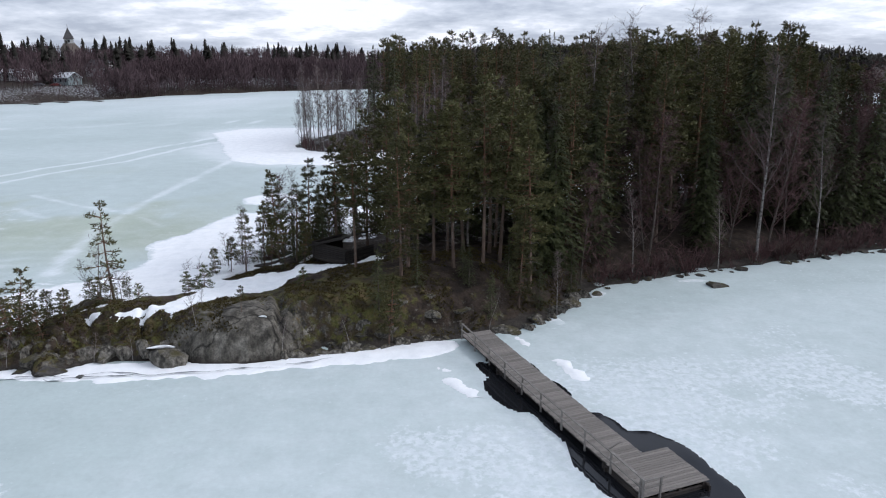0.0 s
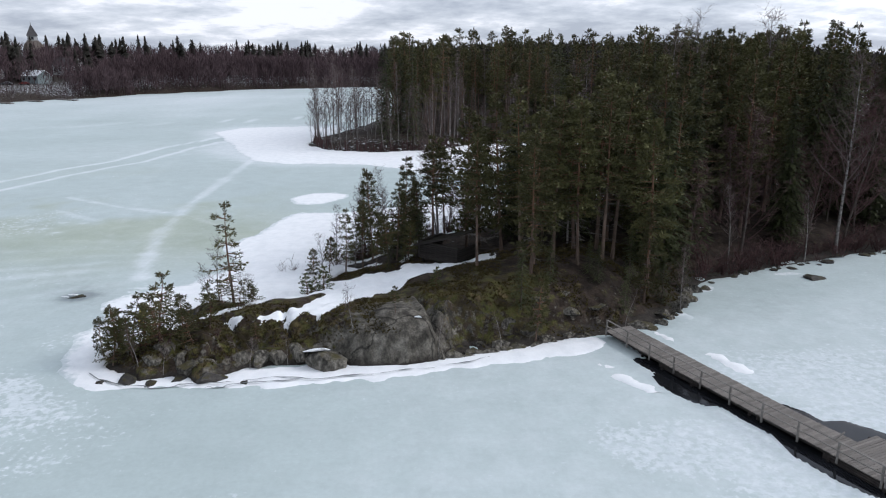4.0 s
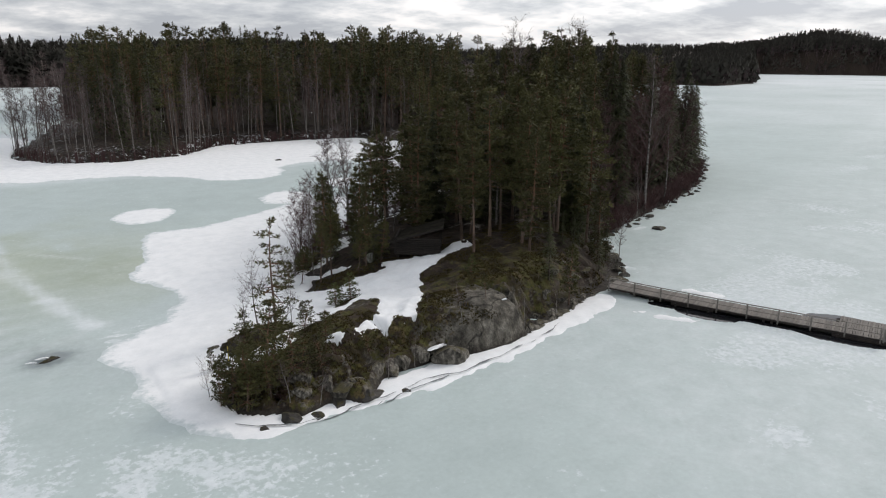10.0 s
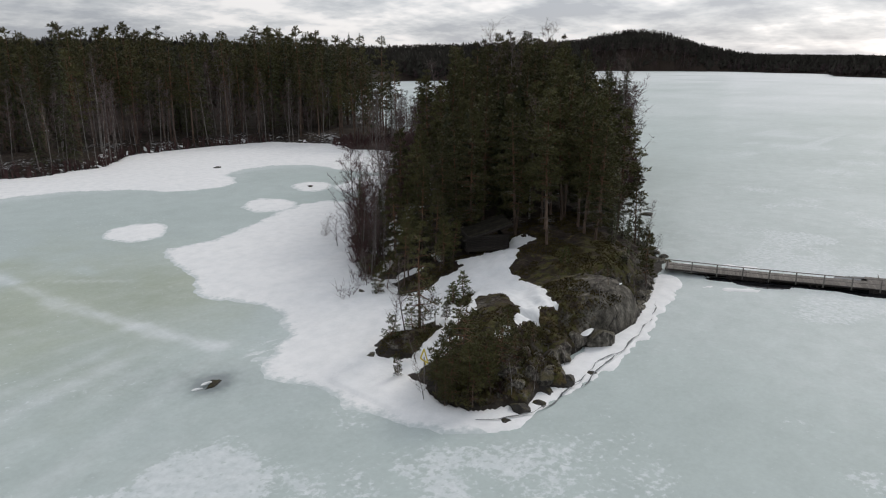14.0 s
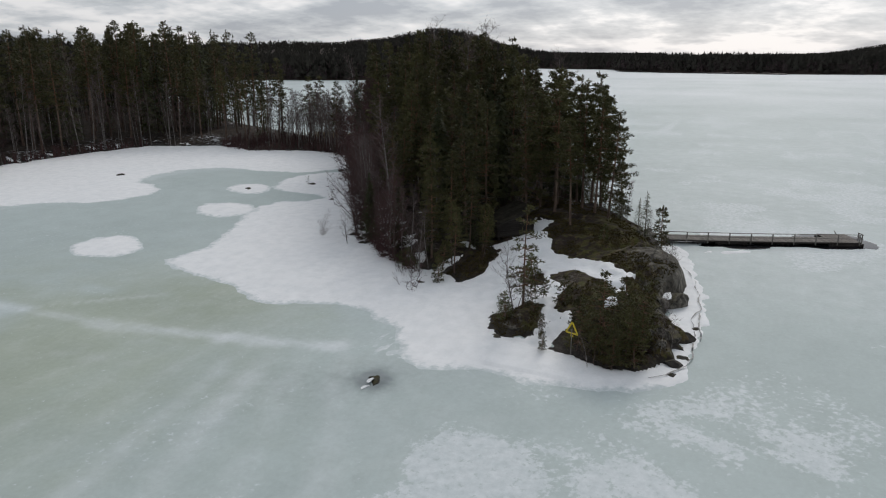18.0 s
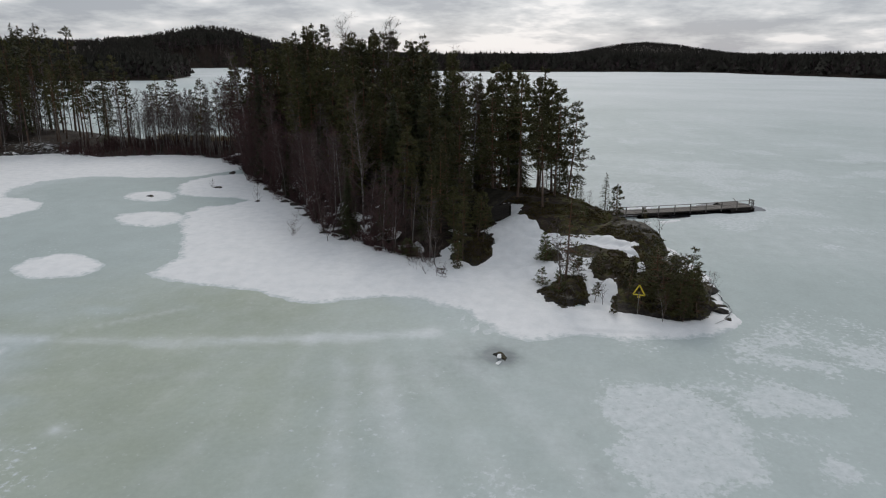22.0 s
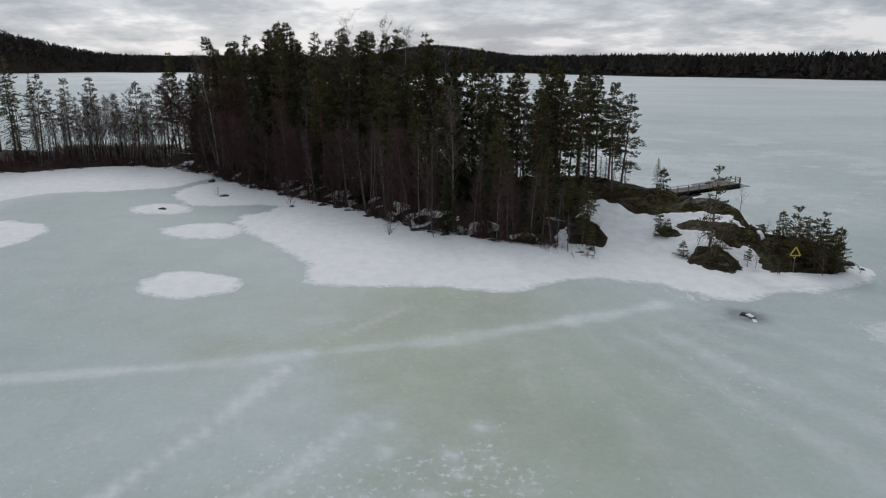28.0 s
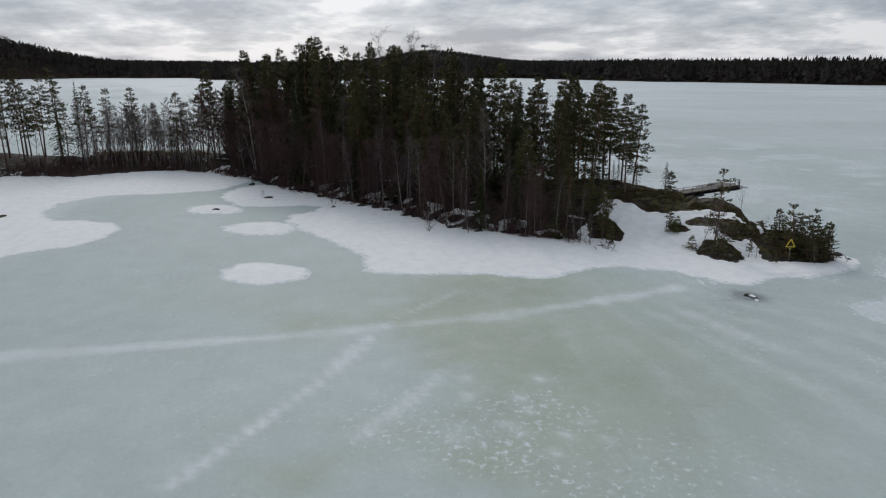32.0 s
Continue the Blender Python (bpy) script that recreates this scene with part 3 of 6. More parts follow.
def ground_sheet(X, Y):
    d = shore_distance(X, Y)
    Z = height(X, Y, d)
    e = 0.5
    slope = np.hypot(height(X + e, Y) - Z, height(X, Y + e) - Z) / e
    isl = (1 - smooth(8, 16, X)) * (1 - smooth(50, 60, Y))
    rocky = np.clip(0.02 + 0.52 * smooth(0.5, 1.3, slope) * (1 - smooth(4, 9, d)), 0, 1) * (0.4 + 0.6 * isl)
    rocky *= 1 - 0.5 * smooth(-9.4, -8.6, X)
    rocky += 1.15 * bump_at(X, Y, -11.6, 38.2, 2.9, 2.5, 5) + 0.55 * bump_at(X, Y, -18.6, 43.6, 2.8, 1.2, 20) + 0.5 * bump_at(X, Y, -24.8, 45.6, 2.0, 1.2, 20)
    rocky -= 0.5 * (1 - isl)
    moss = isl * (0.5 + 0.3 * bump_at(X, Y, -6, 43, 6, 3.5, 15)) * (1 - 0.6 * smooth(-4.5, 1, X)) * (1 - 0.5 * smooth(44, 46.5, Y))
    shore = 1 - smooth(0.0, 0.55, Z)
    main = smooth(112, 132, Y)
    out = smooth(150, 300, np.hypot(X - 20, Y - 110))
    snow = main * (0.06 + 0.42 * fbm(X, Y, 6, 91, 3)) * (1 - out) * (1 - 0.7 * smooth(6, 16, d)) + out * (0.05 + 0.33 * smooth(150, 0, X)) * smooth(0.5, 4, d) * (1 - smooth(25, 60, d))
    return Z, {"rock": rocky, "moss": moss - 0.25 * out, "shore": shore * (1 - out), "snow": np.clip(snow, 0, 1) - 0.3 * out * smooth(45, 70, d)}


gx = np.concatenate([spread(-60, -2600, 46)[::-1], axis((-58, -31, 2.0), (-31, -28.5, 0.25), (-28.5, -4, 0.15), (-4, 3, 0.2), (3, 13, 0.3), (13, 80, 0.9), (80, 900, 14.0)), spread(900, 2900, 22, 1.4)])
gy = np.concatenate([spread(-340, -2400, 16, 1.5)[::-1], axis((-330, 20, 14.0), (20, 33, 2.0), (33, 34.2, 0.25), (34.2, 41.5, 0.15), (41.5, 57, 0.25), (57, 160, 1.0), (160, 520, 11.0)), spread(520, 2600, 26, 1.5)])
ground = tagged(sheet("ground", gx, gy, ground_sheet, M["ground"]), "rocky mossy forest ground rising out of the frozen lake", "ground", kind="structure")

TRACKS = [([(-36.2, 120), (-36, 92.5), (-35.9, 81.3), (-34.8, 68.6), (-33.4, 61.2), (-31.5, 54)], 0.9, 0.75), ([(-52, 87.5), (-47.2, 84.1), (-44.1, 81.9), (-40.6, 79.9), (-37.4, 78.1)], 0.5, 0.85), ([(-37.4, 78.1), (-34.3, 76.3), (-31.4, 73.1), (-28.8, 70.4)], 0.45, 0.5),
          ([(-150, 150), (-108.9, 174.1), (-87, 187.1), (-59.9, 196.5), (-42.8, 204.6), (-10, 225)], 1.5, 0.8), ([(-70, 80), (-63.6, 99.8), (-60.7, 109.6), (-56.2, 119.3), (-53.5, 137.9), (-47.7, 155.6), (-36, 171.2), (-15, 190)], 2.6, 0.9),
          ([(-49, 120), (-47, 100), (-44, 92), (-38, 62), (-36, 50)], 1.0, 0.13), ([(-50, 80), (-47.9, 78.2), (-45.8, 76.4), (-43.2, 74.4)], 0.5, 0.5)]


def ice_sheet(X, Y):
    d = shore_distance(X, Y)
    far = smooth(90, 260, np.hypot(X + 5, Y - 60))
    # frosty patches and far streaks; past 380 m sun glitter is painted in as white
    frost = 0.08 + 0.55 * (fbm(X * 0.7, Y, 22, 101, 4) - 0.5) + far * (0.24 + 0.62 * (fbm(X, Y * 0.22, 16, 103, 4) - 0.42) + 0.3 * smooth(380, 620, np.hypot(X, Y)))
    south = (1 - smooth(0, 6, Y - 37 - 0.35 * X)) * smooth(-36, -26, X)
    speck = 0.1 + 0.95 * smooth(0.5, 0.68, fbm(X, Y, 7, 111, 4)) * (1 - far) * (0.15 + 0.5 * south * smooth(-1, 6, 37 + 0.35 * X - Y) + 1.0 * bump_at(X, Y, -37, 31, 9, 8) + 0.6 * bump_at(X, Y, -46, 36, 13, 12) + 0.8 * bump_at(X, Y, -41, 41, 5, 5) + 1.2 * bump_at(X, Y, -15, 24.5, 6, 3) + 1.2 * bump_at(X, Y, -7, 22.5, 5, 3) + 0.2 * bump_at(X, Y, -50, 72, 9, 9)) * smooth(1.5, 4, -d)
    # broad pale bands that fan out westwards over the green ice
    away, ang = np.hypot(X + 16.0, Y - 62.0), np.arctan2(Y - 62.0, -(X + 16.0))
    bands = np.sin(ang * 58 + 5.0 * (fbm(X, Y, 12, 117, 3) - 0.5)) * 0.5 + 1.6 * (fbm(ang * 9, away * 0.04, 1.0, 119, 3) - 0.5)
    fan = smooth(15, 22, away) * (1 - smooth(34, 44, away)) * smooth(-0.75, -0.45, ang) * (1 - smooth(0.0, 0.3, ang))
    frost += 0.3 * bands * fan
    for cx, cy in ((-49.6, 72.3), (-50.5, 71.8), (-49.9, 68.4), (-51.1, 69.7), (-51.7, 68.1), (-48.4, 70.9), (-50.3, 75.1), (-44.1, 73.3), (-47.0, 70.9), (-46.2, 73.6), (-52.4, 71.0), (-45.0, 69.2)):
        frost += 0.5 * bump_at(X, Y, cx, cy, 0.45, 0.4)
    frost += 0.08 * bump_at(X, Y, 12, 38, 9, 16, -30) + 0.2 * south * smooth(-22, -8, X)
    sf, wide = snow_field(X, Y, d), 2.2 + 6 * smooth(100, 125, Y)
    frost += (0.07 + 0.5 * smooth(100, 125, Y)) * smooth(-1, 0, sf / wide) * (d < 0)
    for pts, width, strength in TRACKS:
        best = np.full(X.shape, 1e9)
        for (ax, ay), (bx, by) in zip(pts, pts[1:]):
            t = np.clip(((X - ax) * (bx - ax) + (Y - ay) * (by - ay)) / ((bx - ax) ** 2 + (by - ay) ** 2), 0, 1)
            best = np.minimum(best, np.hypot(X - ax - t * (bx - ax), Y - ay - t * (by - ay)))
        wob = best + (fbm(X, Y, 4, 121, 3) - 0.5) * 1.2
        if width > 1.2:
            rim = np.exp(-((wob - width) / 0.7) ** 2)
            frost += strength * (0.8 * rim - 0.45 * (1 - smooth(width * 0.5, width, wob)))
        else:
            frost += strength * (1 - smooth(width * 0.1, width * 1.3, wob)) * (0.3 + 0.9 * fbm(X, Y, 9, 123, 3))
    tint = smooth(0.40, 0.66, fbm(X, Y * 0.7, 11, 131, 4)) * (bump_at(X, Y, -42, 72, 18, 18) + 0.6 * bump_at(X, Y, -26, 66, 6, 8) + 0.4 * bump_at(X, Y, -50, 95, 20, 20)) * 0.82
    wet = 0.25 * smooth(-1.5, 0.2, d) * (1 - far) + 0.34 * bump_at(X, Y, -34.6, 50.2, 5.5, 2.6, 140) + 0.6 * bump_at(X, Y, -34.4, 49.5, 1.1, 0.9, 30) + 0.22 * bump_at(X, Y, 15, 46, 8, 3, 30)
    for cx, cy, r in ((-34.4, 49.5, 1.1), (-42.6, 45.3, 0.5), (-45.2, 45.0, 0.55), (-46.4, 44.8, 0.5), (-47.7, 44.1, 0.6), (-43.6, 45.9, 0.4)):
        wet += (0.6 if r > 1 else 0.4) * bump_at(X, Y, cx, cy, r, r * 0.75, 25)
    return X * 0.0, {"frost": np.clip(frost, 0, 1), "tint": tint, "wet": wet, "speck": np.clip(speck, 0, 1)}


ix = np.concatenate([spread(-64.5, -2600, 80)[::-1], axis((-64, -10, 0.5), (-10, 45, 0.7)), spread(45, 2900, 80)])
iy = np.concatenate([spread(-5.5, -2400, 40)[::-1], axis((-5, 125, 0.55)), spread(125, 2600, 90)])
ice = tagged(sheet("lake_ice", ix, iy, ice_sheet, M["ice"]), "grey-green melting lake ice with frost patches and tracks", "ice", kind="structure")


def snow_sheet(X, Y):
    d = shore_distance(X, Y)
    f = snow_field(X, Y, d)
    base = np.maximum(height(X, Y, d), 0.0)
    fall = np.hypot(height(X + 0.35, Y) - height(X, Y, d), height(X, Y - 0.35) - height(X, Y, d)) / 0.35
    f = np.where((d > 0.25) & (d < 2.2) & (Y < 39.5), f - 0.9 * smooth(0.6, 1.2, fall), f)
    thick = 0.12 * smooth(-0.06, 0.25, f) + 0.12 * smooth(0.2, 2.5, f) * (d < 3) - 0.05
    drift = 0.035 * smooth(-0.1, 0.5, f) + 0.16 * smooth(0.3, 4.0, f) - 0.018
    lake = np.where(f > -0.3, np.where((X > -30) & (Y < 45), thick, drift), -0.6)
    land = np.where(f > -0.3, base + thick, np.minimum(base - 0.6, 0.0))
    Z = np.where(d > 0.25, land, lake)
    return Z, {"thin": np.where((d > 0.25) | ((X > -28.5) & (Y < 42)), 0.0, 1 - smooth(-0.05, 1.5, f))}


sx = axis((-60, -34, 1.0), (-34, 3, 0.17), (3, 20, 0.28), (20, 48, 0.7))
sy = axis((32.5, 58, 0.17), (58, 100, 0.28), (100, 120, 0.5), (120, 186, 0.9))
snow = tagged(sheet("snow", sx, sy, snow_sheet, M["snow"], keep=lambda X, Y, Z: snow_field(X, Y, shore_distance(X, Y)) > -0.12),
              "white melting snow cover on the ice and in the hollows", "snow", kind="structure")


# ---- mesh helpers ----
class Bag:
    """Collects vertices and faces for one mesh."""

    def __init__(self):
        self.v, self.f = [], []

    def tube(self, pts, radii, sides=5, cap=True):
        base = len(self.v)
        for k, (p, r) in enumerate(zip(pts, radii)):
            a, b = Vector(pts[max(k - 1, 0)]), Vector(pts[min(k + 1, len(pts) - 1)])
            t = (b - a).normalized() if (b - a).length > 1e-6 else Vector((0, 0, 1))
            u = t.orthogonal().normalized()
            w = t.cross(u)
            for s in range(sides):
                an = 2 * math.pi * s / sides
                self.v.append(tuple(Vector(p) + r * (math.cos(an) * u + math.sin(an) * w)))
        for k in range(len(pts) - 1):
            for s in range(sides):
                s2 = (s + 1) % sides
                self.f.append((base + k * sides + s, base + k * sides + s2, base + (k + 1) * sides + s2, base + (k + 1) * sides + s))
        if cap:
            self.f.append(tuple(base + (len(pts) - 1) * sides + s for s in range(sides)))
            self.f.append(tuple(base + sides - 1 - s for s in range(sides)))

    def tri(self, a, b, c):
        n = len(self.v)
        self.v += [tuple(a), tuple(b), tuple(c)]
        self.f.append((n, n + 1, n + 2))

    def box(self, lo, hi, m=None):
        n = len(self.v)
        for z in (lo[2], hi[2]):
            for x, y in ((lo[0], lo[1]), (hi[0], lo[1]), (hi[0], hi[1]), (lo[0], hi[1])):
                p = Vector((x, y, z))
                self.v.append(tuple(m @ p if m is not None else p))
        self.f += [tuple(n + i for i in q) for q in ((3, 2, 1, 0), (4, 5, 6, 7), (0, 1, 5, 4), (1, 2, 6, 5), (2, 3, 7, 6), (3, 0, 4, 7))]

    def mesh(self, name, mat, shade=False):
        me = bpy.data.meshes.new(name)
        me.from_pydata(self.v, [], self.f)
        if shade:
            me.polygons.foreach_set("use_smooth", np.ones(len(me.polygons), bool))
        me.materials.append(mat)
        me.update()
        return me


def joined(name, *pieces):
    """One mesh out of (bag, material) pieces, each with its own material slot."""
    out, slots = Bag(), []
    for k, (bag, mat) in enumerate(pieces):
        n = len(out.v)
        out.v += bag.v
        out.f += [tuple(n + i for i in q) for q in bag.f]
        slots += [k] * len(bag.f)
    me = out.mesh(name, pieces[0][1])
    for _, mat in pieces[1:]:
        me.materials.append(mat)
    me.polygons.foreach_set("material_index", slots)
    return me


def part(name, data, parent, label="", at=None):
    ob = new(name, data)
    ob.parent = parent
    if at is not None:
        ob.matrix_basis = at
    return tagged(ob, label) if label else ob


def spray(bag, rng, p, way, length, width, n, spread_by=0.9, droop=0.0):
    """n slim needle sprays fanning from p about the direction way."""
    for _ in range(n):
        d = Vector((way[0] + rng.uniform(-1, 1) * spread_by, way[1] + rng.uniform(-1, 1) * spread_by, way[2] + rng.uniform(-0.75, 1) * spread_by - droop)).normalized()
        s = d.cross(Vector((rng.uniform(-1, 1), rng.uniform(-1, 1), rng.uniform(-1, 1))))
        if s.length < 1e-3:
            continue
        s = s.normalized() * width * rng.uniform(0.7, 1.3)
        tip = p + d * length * rng.uniform(0.6, 1.25)
        mid = p + d * length * 0.35
        bag.tri(p.lerp(mid, 0.5) + s, p.lerp(mid, 0.5) - s, tip)


def conifer_pine(seed, H, crown_from, reach, limbs, clumps, sprays=5, lean=0.3, needle="pine_needle", dead=8, flat=0.55, size=1.0):
    """Scots pine: tapered trunk with an orange upper stem and whorls of limbs that carry flat, layered plates of needles."""
    rng = random.Random(seed)
    trunk, upper, limb, crown, dry = Bag(), Bag(), Bag(), Bag(), Bag()
    r0 = 0.0088 * H + 0.03
    ph, ax = rng.uniform(0, 6.3), rng.uniform(0, 6.3)

    def stem(z):
        k = z / H
        return Vector((lean * k * math.cos(ax) + 0.12 * math.sin(3.1 * k + ph) * k, lean * k * math.sin(ax) + 0.12 * math.cos(4.0 * k + ph) * k, z))

    zs = [-0.4, 0.15, H * 0.15, H * 0.32, H * 0.45]
    trunk.tube([stem(max(z, 0)) + Vector((0, 0, min(z, 0))) for z in zs], [r0 * 1.35, r0 * 1.1, r0 * 0.9, r0 * 0.75, r0 * 0.62], 7)
    zs = [H * 0.45, H * 0.62, H * 0.8, H * 0.93, H]
    upper.tube([stem(z) for z in zs], [r0 * 0.62, r0 * 0.48, r0 * 0.3, r0 * 0.13, 0.012], 6)
    whorls = max(6, limbs // 5)
    heavy = rng.uniform(0, 6.28)
    for w in range(whorls):
        q = (w + rng.uniform(0.1, 0.9)) / whorls
        z = H * (crown_from + (0.985 - crown_from) * q)
        prof = (0.62 + 0.38 * min(1.0, q / 0.3)) * (1.03 - q) ** 0.74
        tier = rng.uniform(0.62, 1.2)
        for b in range(5 if q < 0.85 else 4):
            if rng.random() < 0.14:
                continue
            an = b * 1.257 + w * 2.1 + rng.uniform(-0.45, 0.45)
            Lh = max(0.1 * reach, reach * prof * tier * rng.uniform(0.6, 1.15) * (1 + 0.22 * math.cos(an - heavy)))
            rise = -0.22 + (0.35 + flat) * q ** 1.5 + rng.uniform(-0.14, 0.14)
            p0 = stem(min(H * 0.99, z + rng.uniform(-0.022, 0.022) * H))
            out = Vector((math.cos(an), math.sin(an), 0))
            side = Vector((-out.y, out.x, 0))
            p1 = p0 + out * Lh * 0.55 + Vector((0, 0, Lh * rise * 0.55))
            p2 = p0 + out * Lh + side * rng.uniform(-0.15, 0.15) * Lh + Vector((0, 0, Lh * (rise + 0.07)))
            limb.tube([p0, p1, p2], [0.04 * (1.25 - q), 0.024, 0.006], 3, cap=False)
            nb = max(2, int(clumps * (0.35 + 0.65 * min(1.0, Lh / reach))))
            for c in range(nb + 1):
                t = 0.26 + 0.74 * (c + rng.random() * 0.8) / nb
                base = p0.lerp(p1, t / 0.55) if t < 0.55 else p1.lerp(p2, min((t - 0.55) / 0.45, 1.05))
                bl = (0.30 * Lh * (1.25 - min(t, 1)) + 0.16 * size) * rng.uniform(0.6, 1.2)
                way = (out * 0.7 + side * (1 if c % 2 else -1) * rng.uniform(0.3, 1.1) + Vector((0, 0, rng.uniform(-0.08, 0.2)))).normalized()
                for k in range(3):
                    spray(crown, rng, base + way * bl * (k + 0.6) / 2.6 + Vector((0, 0, rng.uniform(-0.16, 0.16) * size)), way + Vector((0, 0, 0.12)), 0.37 * size, 0.066 * size, (sprays + k) // 2, 0.75)
    for k in range(14):
        spray(crown, rng, stem(H * (0.9 + 0.007 * k)), Vector((math.cos(2.4 * k), math.sin(2.4 * k), 0.9 + 0.06 * k)), (0.46 - 0.017 * k) * size, 0.05 * size, 4, 0.42)
    for k in range(dead):
        z = H * rng.uniform(0.12, crown_from + 0.12)
        an, Lh = rng.uniform(0, 6.28), rng.uniform(0.5, 0.75 * reach)
        p0, out = stem(z), Vector((math.cos(an), math.sin(an), rng.uniform(-0.35, 0.15)))
        p1 = p0 + out * Lh * 0.6
        dry.tube([p0, p1, p1 + Vector((out.x, out.y, rng.uniform(-0.8, 0.1))) * Lh * 0.4], [0.02, 0.013, 0.005], 3, cap=False)
        for _ in range(3):
            b = p0.lerp(p1, rng.uniform(0.4, 1))
            dry.tube([b, b + Vector((rng.uniform(-1, 1), rng.uniform(-1, 1), rng.uniform(-0.7, 0.3))) * 0.4 * Lh], [0.009, 0.003], 3, cap=False)
    return [("trunk", joined("trunk", (trunk, M["pine_bark"]), (dry, M["dead_twig"]))), ("upper_trunk", joined("upper_trunk", (upper, M["pine_upper"]), (limb, M["pine_upper"]))),
            ("crown", crown.mesh("crown", M[needle]))]


def conifer_spruce(seed, H, reach, whorls, per, sprays=9, from_q=0.06, needle="spruce_needle", size=1.0):
    """Spruce: a narrow spire of drooping branch whorls down to near the ground."""
    rng = random.Random(seed)
    trunk, crown = Bag(), Bag()
    r0 = 0.010 * H + 0.02
    trunk.tube([(0, 0, -0.4), (0, 0, 0.3), (0, 0, H * 0.5), (0, 0, H * 0.97)], [r0 * 1.3, r0, r0 * 0.6, 0.012], 6)
    for k in range(whorls):
        q = (k + rng.uniform(0.2, 0.8)) / whorls
        z = H * (from_q + (0.985 - from_q) * q)
        L0 = reach * (1.02 - q) ** 0.8 * (0.75 + 0.25 * min(1, q * 6))
        for b in range(per if q < 0.85 else max(3, per - 2)):
            an = b * 6.283 / per + k * 1.3 + rng.uniform(-0.4, 0.4)
            Lh = max(0.18, L0 * rng.uniform(0.6, 1.15))
            out = Vector((math.cos(an), math.sin(an), 0))
            side = Vector((-out.y, out.x, 0))
            p0 = Vector((0, 0, z + rng.uniform(-0.15, 0.15)))
            for s in range(sprays):
                t = 0.15 + 0.85 * (s + rng.random()) / sprays
                sag = -0.42 * Lh * t * t + 0.10 * Lh * t + (0.15 * Lh * max(0, t - 0.8))
                p = p0 + out * Lh * t + Vector((0, 0, sag)) + side * rng.uniform(-1, 1) * 0.26 * Lh * (1.1 - t)
                d = (out * 0.8 + side * rng.uniform(-1, 1) + Vector((0, 0, rng.uniform(-0.75, 0.12)))).normalized()
                ln = (0.20 + 0.10 * Lh) * size * rng.uniform(0.7, 1.3)
                wv = d.cross(Vector((rng.uniform(-.4, .4), rng.uniform(-.4, .4), 1))).normalized() * ln * 0.2
                crown.tri(p - d * ln * 0.3 + wv, p - d * ln * 0.3 - wv, p + d * ln * 0.8)
    spray(crown, rng, Vector((0, 0, H * 0.97)), Vector((0, 0, 1)), 0.4 * size, 0.04 * size, 6, 0.35)
    return [("trunk", trunk.mesh("trunk", M["spruce_bark"], True)), ("crown", crown.mesh("crown", M[needle]))]


def bare_tree(seed, H, reach, limbs, twigs, bark="birch_bark", twig="birch_twig", from_q=0.3, lean=0.6, tw=0.011, r=0.0075):
    """Leafless birch or alder: pale stem, rising limbs, and a haze of fine twigs."""
    rng = random.Random(seed)
    trunk, limb, fine = Bag(), Bag(), Bag()
    r0 = r * H + 0.02
    ax, ph = rng.uniform(0, 6.28), rng.uniform(0, 6.28)

    def stem(k):
        return Vector((lean * k ** 1.5 * math.cos(ax) + 0.18 * math.sin(5 * k + ph) * k, lean * k ** 1.5 * math.sin(ax) + 0.18 * math.cos(4 * k + ph) * k, H * k))

    ks = [0, 0.12, 0.3, 0.5, 0.7, 0.88, 1.0]
    trunk.tube([stem(0) - Vector((0, 0, 0.4))] + [stem(k) for k in ks], [r0 * 1.3] + [r0 * max(0.05, (1 - 0.92 * k)) for k in ks], 6)
    lines = []
    for i in range(limbs):
        q = from_q + (0.97 - from_q) * (i + rng.random()) / limbs
        an = i * 2.399 + rng.uniform(-0.5, 0.5)
        Lh = reach * (1.15 - q) * rng.uniform(0.6, 1.25) + 0.25
        out = Vector((math.cos(an), math.sin(an), 0))
        p0 = stem(q)
        up = rng.uniform(0.7, 1.5)
        p1 = p0 + out * Lh * 0.45 + Vector((0, 0, Lh * 0.4 * up))
        p2 = p0 + out * Lh * 0.85 + Vector((rng.uniform(-.2, .2), rng.uniform(-.2, .2), Lh * 0.95 * up))
        rr = r0 * (1 - 0.92 * q) * 0.5
        limb.tube([p0, p1, p2], [rr, rr * 0.6, 0.006], 3, cap=False)
        lines += [(p0, p1), (p1, p2), (p1, p2)]
        for _ in range(2):
            b = p0.lerp(p1, rng.uniform(0.3, 1))
            e = b + (out * rng.uniform(0.1, 0.6) + Vector((rng.uniform(-.5, .5), rng.uniform(-.5, .5), rng.uniform(0.3, 0.9)))) * Lh * 0.5
            limb.tube([b, e], [rr * 0.45, 0.004], 3, cap=False)
            lines.append((b, e))
    for _ in range(twigs):
        a, b = rng.choice(lines)
        p = a.lerp(b, rng.uniform(0.15, 1.05))
        d = Vector((rng.uniform(-1, 1), rng.uniform(-1, 1), rng.uniform(-0.25, 1.1))).normalized()
        ln = rng.uniform(0.35, 1.1) * (0.4 + H * 0.045)
        s = d.cross(Vector((rng.uniform(-1, 1), rng.uniform(-1, 1), rng.uniform(-1, 1)))).normalized() * tw
        fine.tri(p + s, p - s, p + d * ln)
        e = p + d * ln * 0.5
        d2 = (d + Vector((rng.uniform(-1, 1), rng.uniform(-1, 1), rng.uniform(-1, 1)))).normalized()
        fine.tri(e + s * 0.7, e - s * 0.7, e + d2 * ln * 0.55)
    return [("trunk", trunk.mesh("trunk", M[bark], True)), ("crown", joined("crown", (limb, M[twig]), (fine, M[twig])))]


